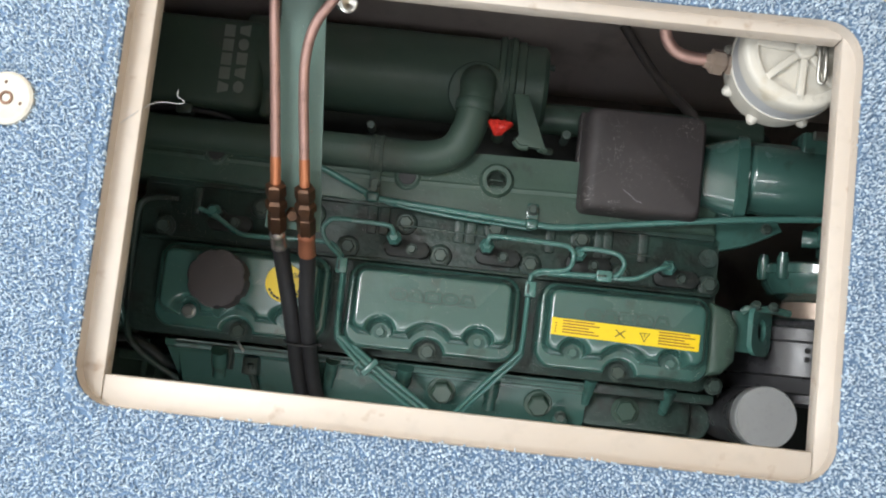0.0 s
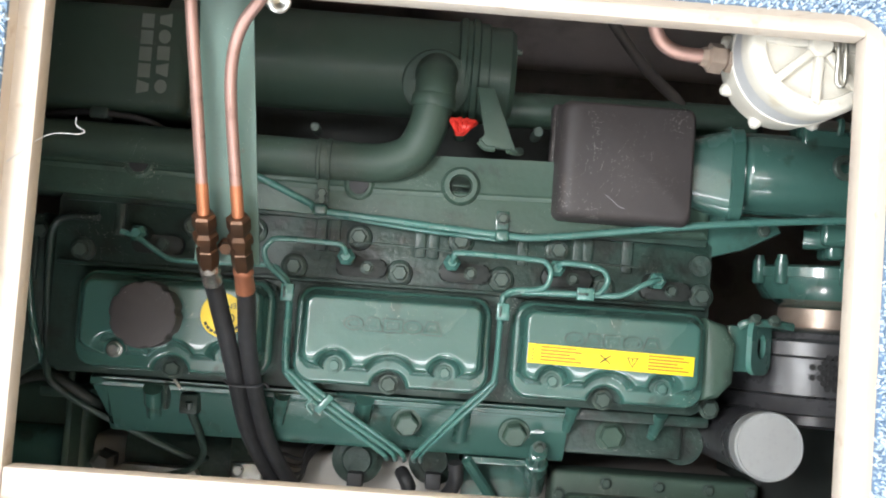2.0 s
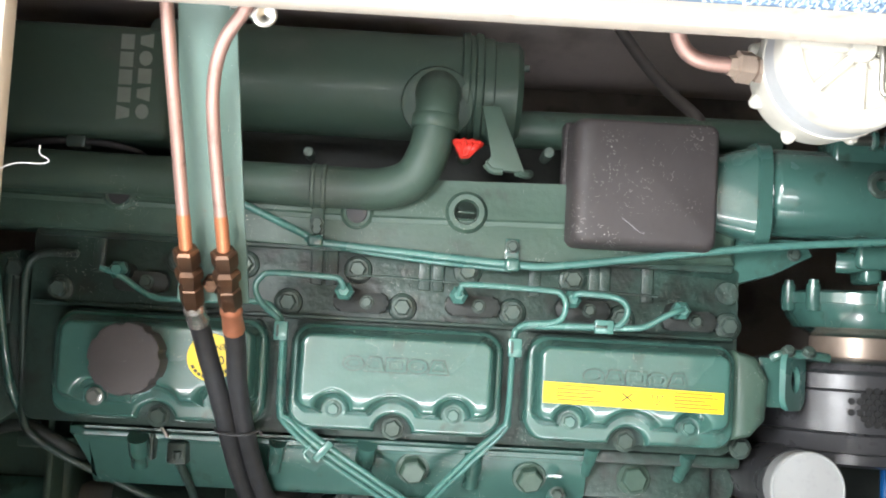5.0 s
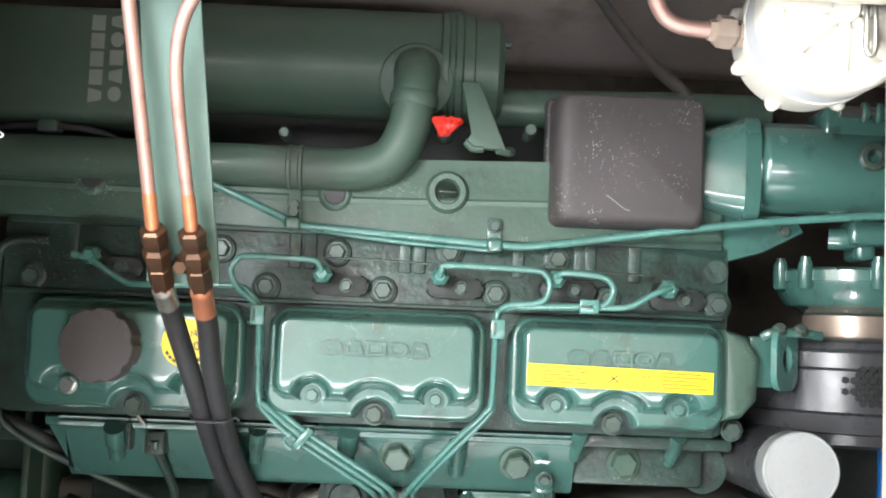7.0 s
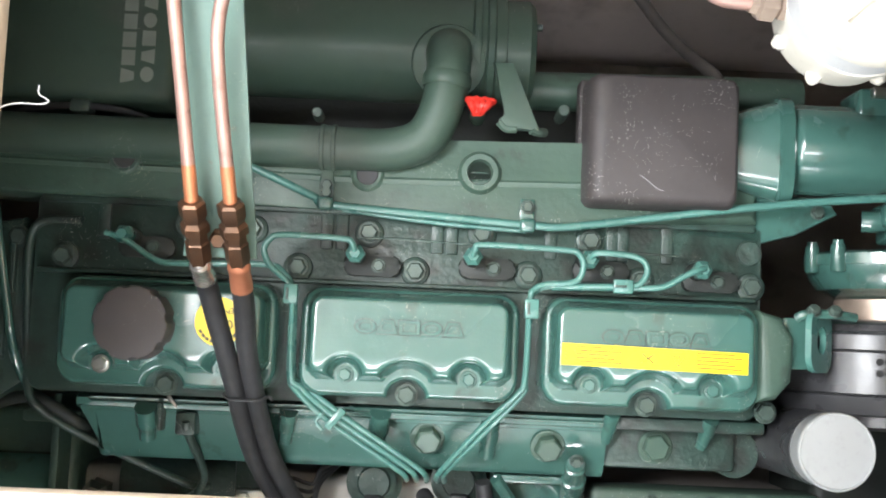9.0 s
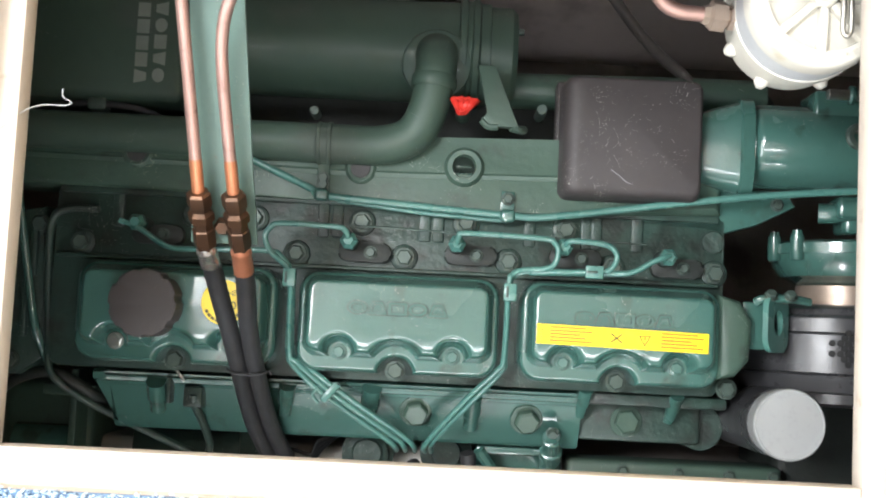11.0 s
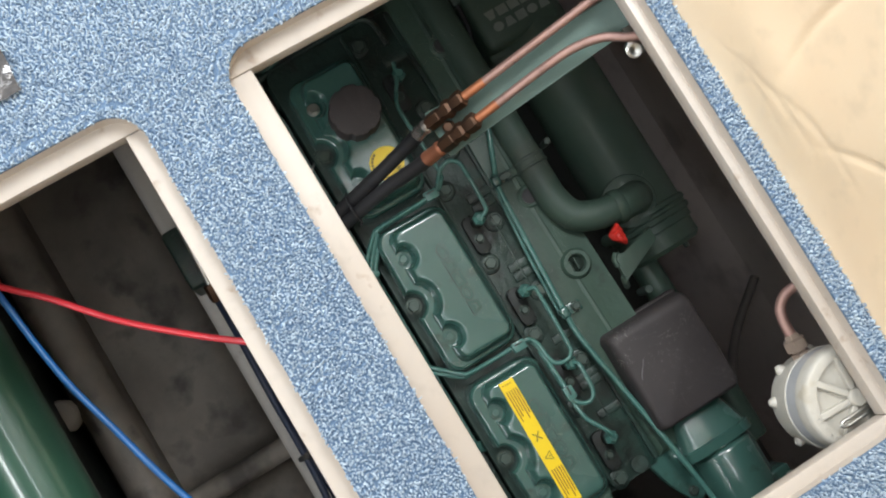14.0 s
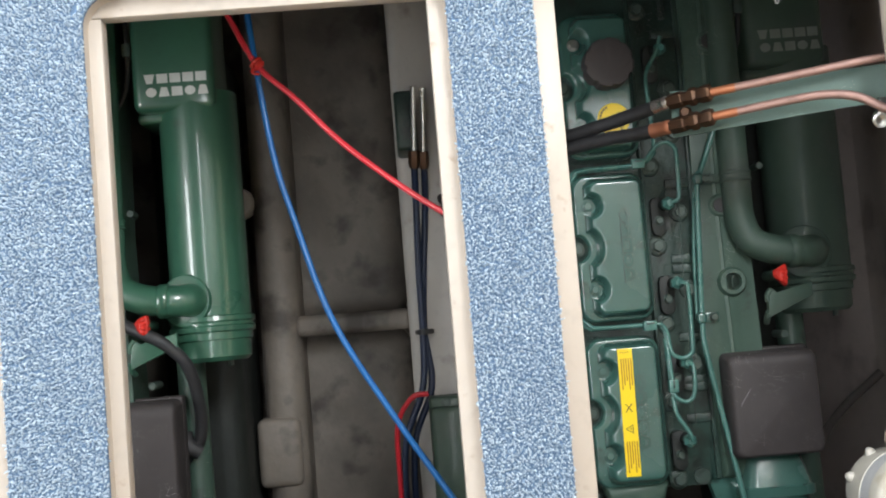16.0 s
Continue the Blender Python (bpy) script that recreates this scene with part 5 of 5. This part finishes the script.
tube(bm, [(0.30, -0.61, -0.37), (0.322, -0.57, -0.350), (0.335, -0.545, -0.344), (0.352, -0.516, -0.345), (0.385, -0.489, -0.36), (0.443, -0.483, -0.395), (0.487, -0.488, -0.41), (0.507, -0.505, -0.415), (0.53, -0.52, -0.43)], 0.0085, 12)
part("sheath", bm, RUBBER, bk)
bm = bmesh.new()
tube(bm, [(0.48, -0.51, -0.41), (0.495, -0.505, -0.405), (0.507, -0.49, -0.41)], 0.011, 10)
part("boot", bm, RUBBER, bk)
for dy, dz in ((0, 0), (0.014, -0.012)):
    ln = thing("bilge_cable", (0.12, -0.16 + dy, -0.5), "dark blue cable along the engine bearer", "cable", "bilge cables")
    bm = bmesh.new()
    tube(bm, [(0.10, -0.158 + dy, -0.46 + dz), (0.17, -0.16 + dy, -0.50 + dz), (0.28, -0.164 + dy * 0.5, -0.52 + dz), (0.366, -0.165 + dy * 0.2, -0.525 + dz), (0.45, -0.172 + dy, -0.515 + dz), (0.54, -0.205 + dy, -0.52 + dz), (0.70, -0.21 + dy, -0.535 + dz)], 0.0052, 10)
    part("sheath", bm, NAVY, ln)
    bm = bmesh.new()
    cyl(bm, (0.005, -0.152 + dy, -0.445 + dz), (0.105, -0.158 + dy, -0.462 + dz), 0.004, 10)
    part("steel_end", bm, STEEL, ln, "bare steel pipe end")
    bm = bmesh.new()
    lathe(bm, (0.098, -0.158 + dy, -0.459 + dz), (0.125, -0.159 + dy, -0.468 + dz), [(0, 0.008), (0.006, 0.0085), (0.020, 0.0085), (0.026, 0.007)], 6)
    part("union_nut", bm, BRASS, ln, "tarnished brass union nut", 30)
bt = thing("cable_tie", (0.366, -0.162, -0.525), "small black cable tie round two dark cables", "cable tie")
bm = bmesh.new()
lathe(bm, (0.362, -0.162, -0.531), (0.370, -0.162, -0.531), [(0, 0.011), (0.001, 0.0145), (0.007, 0.0145), (0.008, 0.011)], 20)
box(bm, 0.361, 0.371, -0.166, -0.158, -0.519, -0.512, 0.0015)
part("band", bm, RUBBER, bt)
rl = thing("red_lead", (0.46, -0.195, -0.5), "dark red lead curling beside the bearer", "cable")
bm = bmesh.new()
tube(bm, [(0.455, -0.165, -0.46), (0.46, -0.19, -0.46), (0.50, -0.213, -0.475), (0.58, -0.216, -0.50), (0.70, -0.216, -0.54)], 0.0040, 10)
part("sheath", bm, REDW, rl)
rl2 = thing("red_cable_end", (0.80, -0.059, -0.46), "red cable beside the oil filter", "cable")
bm = bmesh.new()
tube(bm, [(0.70, -0.105, -0.47), (0.734, -0.088, -0.455), (0.77, -0.074, -0.45), (0.80, -0.059, -0.45), (0.86, -0.03, -0.46)], 0.007, 10)
part("sheath", bm, REDW, rl2)
bl2 = thing("blue_cable_end", (0.80, -0.03, -0.48), "blue cable hanging beside the oil filter", "cable")
bm = bmesh.new()
tube(bm, [(0.775, -0.12, -0.50), (0.79, -0.07, -0.48), (0.80, -0.02, -0.475), (0.806, 0.04, -0.49), (0.81, 0.10, -0.52)], 0.0055, 10)
part("sheath", bm, BLUEW, bl2)
sw = thing("bilge_pump_switch", (0.055, -0.165, -0.5), "grimy green metal box fixed over the engine bearer", "switch box")
bm = bmesh.new()
box(bm, 0.005, 0.095, -0.182, -0.150, -0.552, -0.465, 0.006, 3)
part("casing", bm, CAST, sw)
mt = thing("engine_mount", (0.54, -0.41, -0.8), "brown stained engine mounting block", "mount")
bm = bmesh.new()
box(bm, 0.488, 0.60, -0.446, -0.375, -0.822, -0.655, 0.012, 3)
part("block", bm, HULL, mt)

# ---- small things on the carpet ----
sk = thing("deck_socket", (-0.111, 0.228, 0.0), "round ivory plastic floor socket with a dark centre hole", "socket")
bm = bmesh.new()
lathe(bm, (-0.111, 0.228, -0.003), (-0.111, 0.228, 0.008), [(0, 0.0235), (0.009, 0.0235), (0.0108, 0.0215), (0.011, 0.019), (0.0098, 0.017), (0.0098, 0.001)], 44)
base = part("plate", bm, WHITEM, sk)
bm = bmesh.new()
lathe(bm, (-0.111, 0.228, 0.0055), (-0.111, 0.228, 0.0082), [(0, 0.0065), (0.0026, 0.006), (0.0027, 0.004), (0.001, 0.0035), (0.001, 0.0005)], 24)
part("centre_socket", bm, BRASS, base)
for dx, dy in ((-0.002, 0.014), (0.013, -0.004), (-0.011, -0.010), (-0.012, 0.006)):
    bm = bmesh.new()
    cyl(bm, (-0.111 + dx, 0.228 + dy, 0.005), (-0.111 + dx, 0.228 + dy, 0.0074), 0.0016, 10)
    part("screw", bm, BRASS, base)
film_sheet = thing("plastic_film", (-0.10, -0.24, 0.006), "crumpled clear grey plastic film lying on the carpet", "plastic film")
FILMM = material("grey_plastic_film", (0.085, 0.08, 0.08), 0.14, second=(0.05, 0.05, 0.052), scale=30, coat=0.6, bump=0.6, bump_scale=90)
bm = bmesh.new()
n = 22
grid = []
for j in range(n + 1):
    row = []
    for i in range(n + 1):
        x, y = -0.128 + 0.05 * i / n, -0.284 + 0.088 * j / n
        e = noise.noise((x * 60, y * 60, 3.1))
        row.append(bm.verts.new((x + 0.004 * noise.noise((y * 40, 1, 2)), y + 0.004 * noise.noise((x * 40, 5, 2)), 0.0075 + 0.003 * e + 0.0015 * abs(noise.noise((x * 150, y * 150, 7))))))
    grid.append(row)
for j in range(n):
    for i in range(n):
        bm.faces.new((grid[j][i], grid[j][i + 1], grid[j + 1][i + 1], grid[j + 1][i]))
made = bmesh.ops.extrude_face_region(bm, geom=bm.faces[:])["geom"]
bmesh.ops.translate(bm, verts=[v for v in made if isinstance(v, bmesh.types.BMVert)], vec=(0, 0, 0.0004))
part("sheet", bm, FILMM, film_sheet)
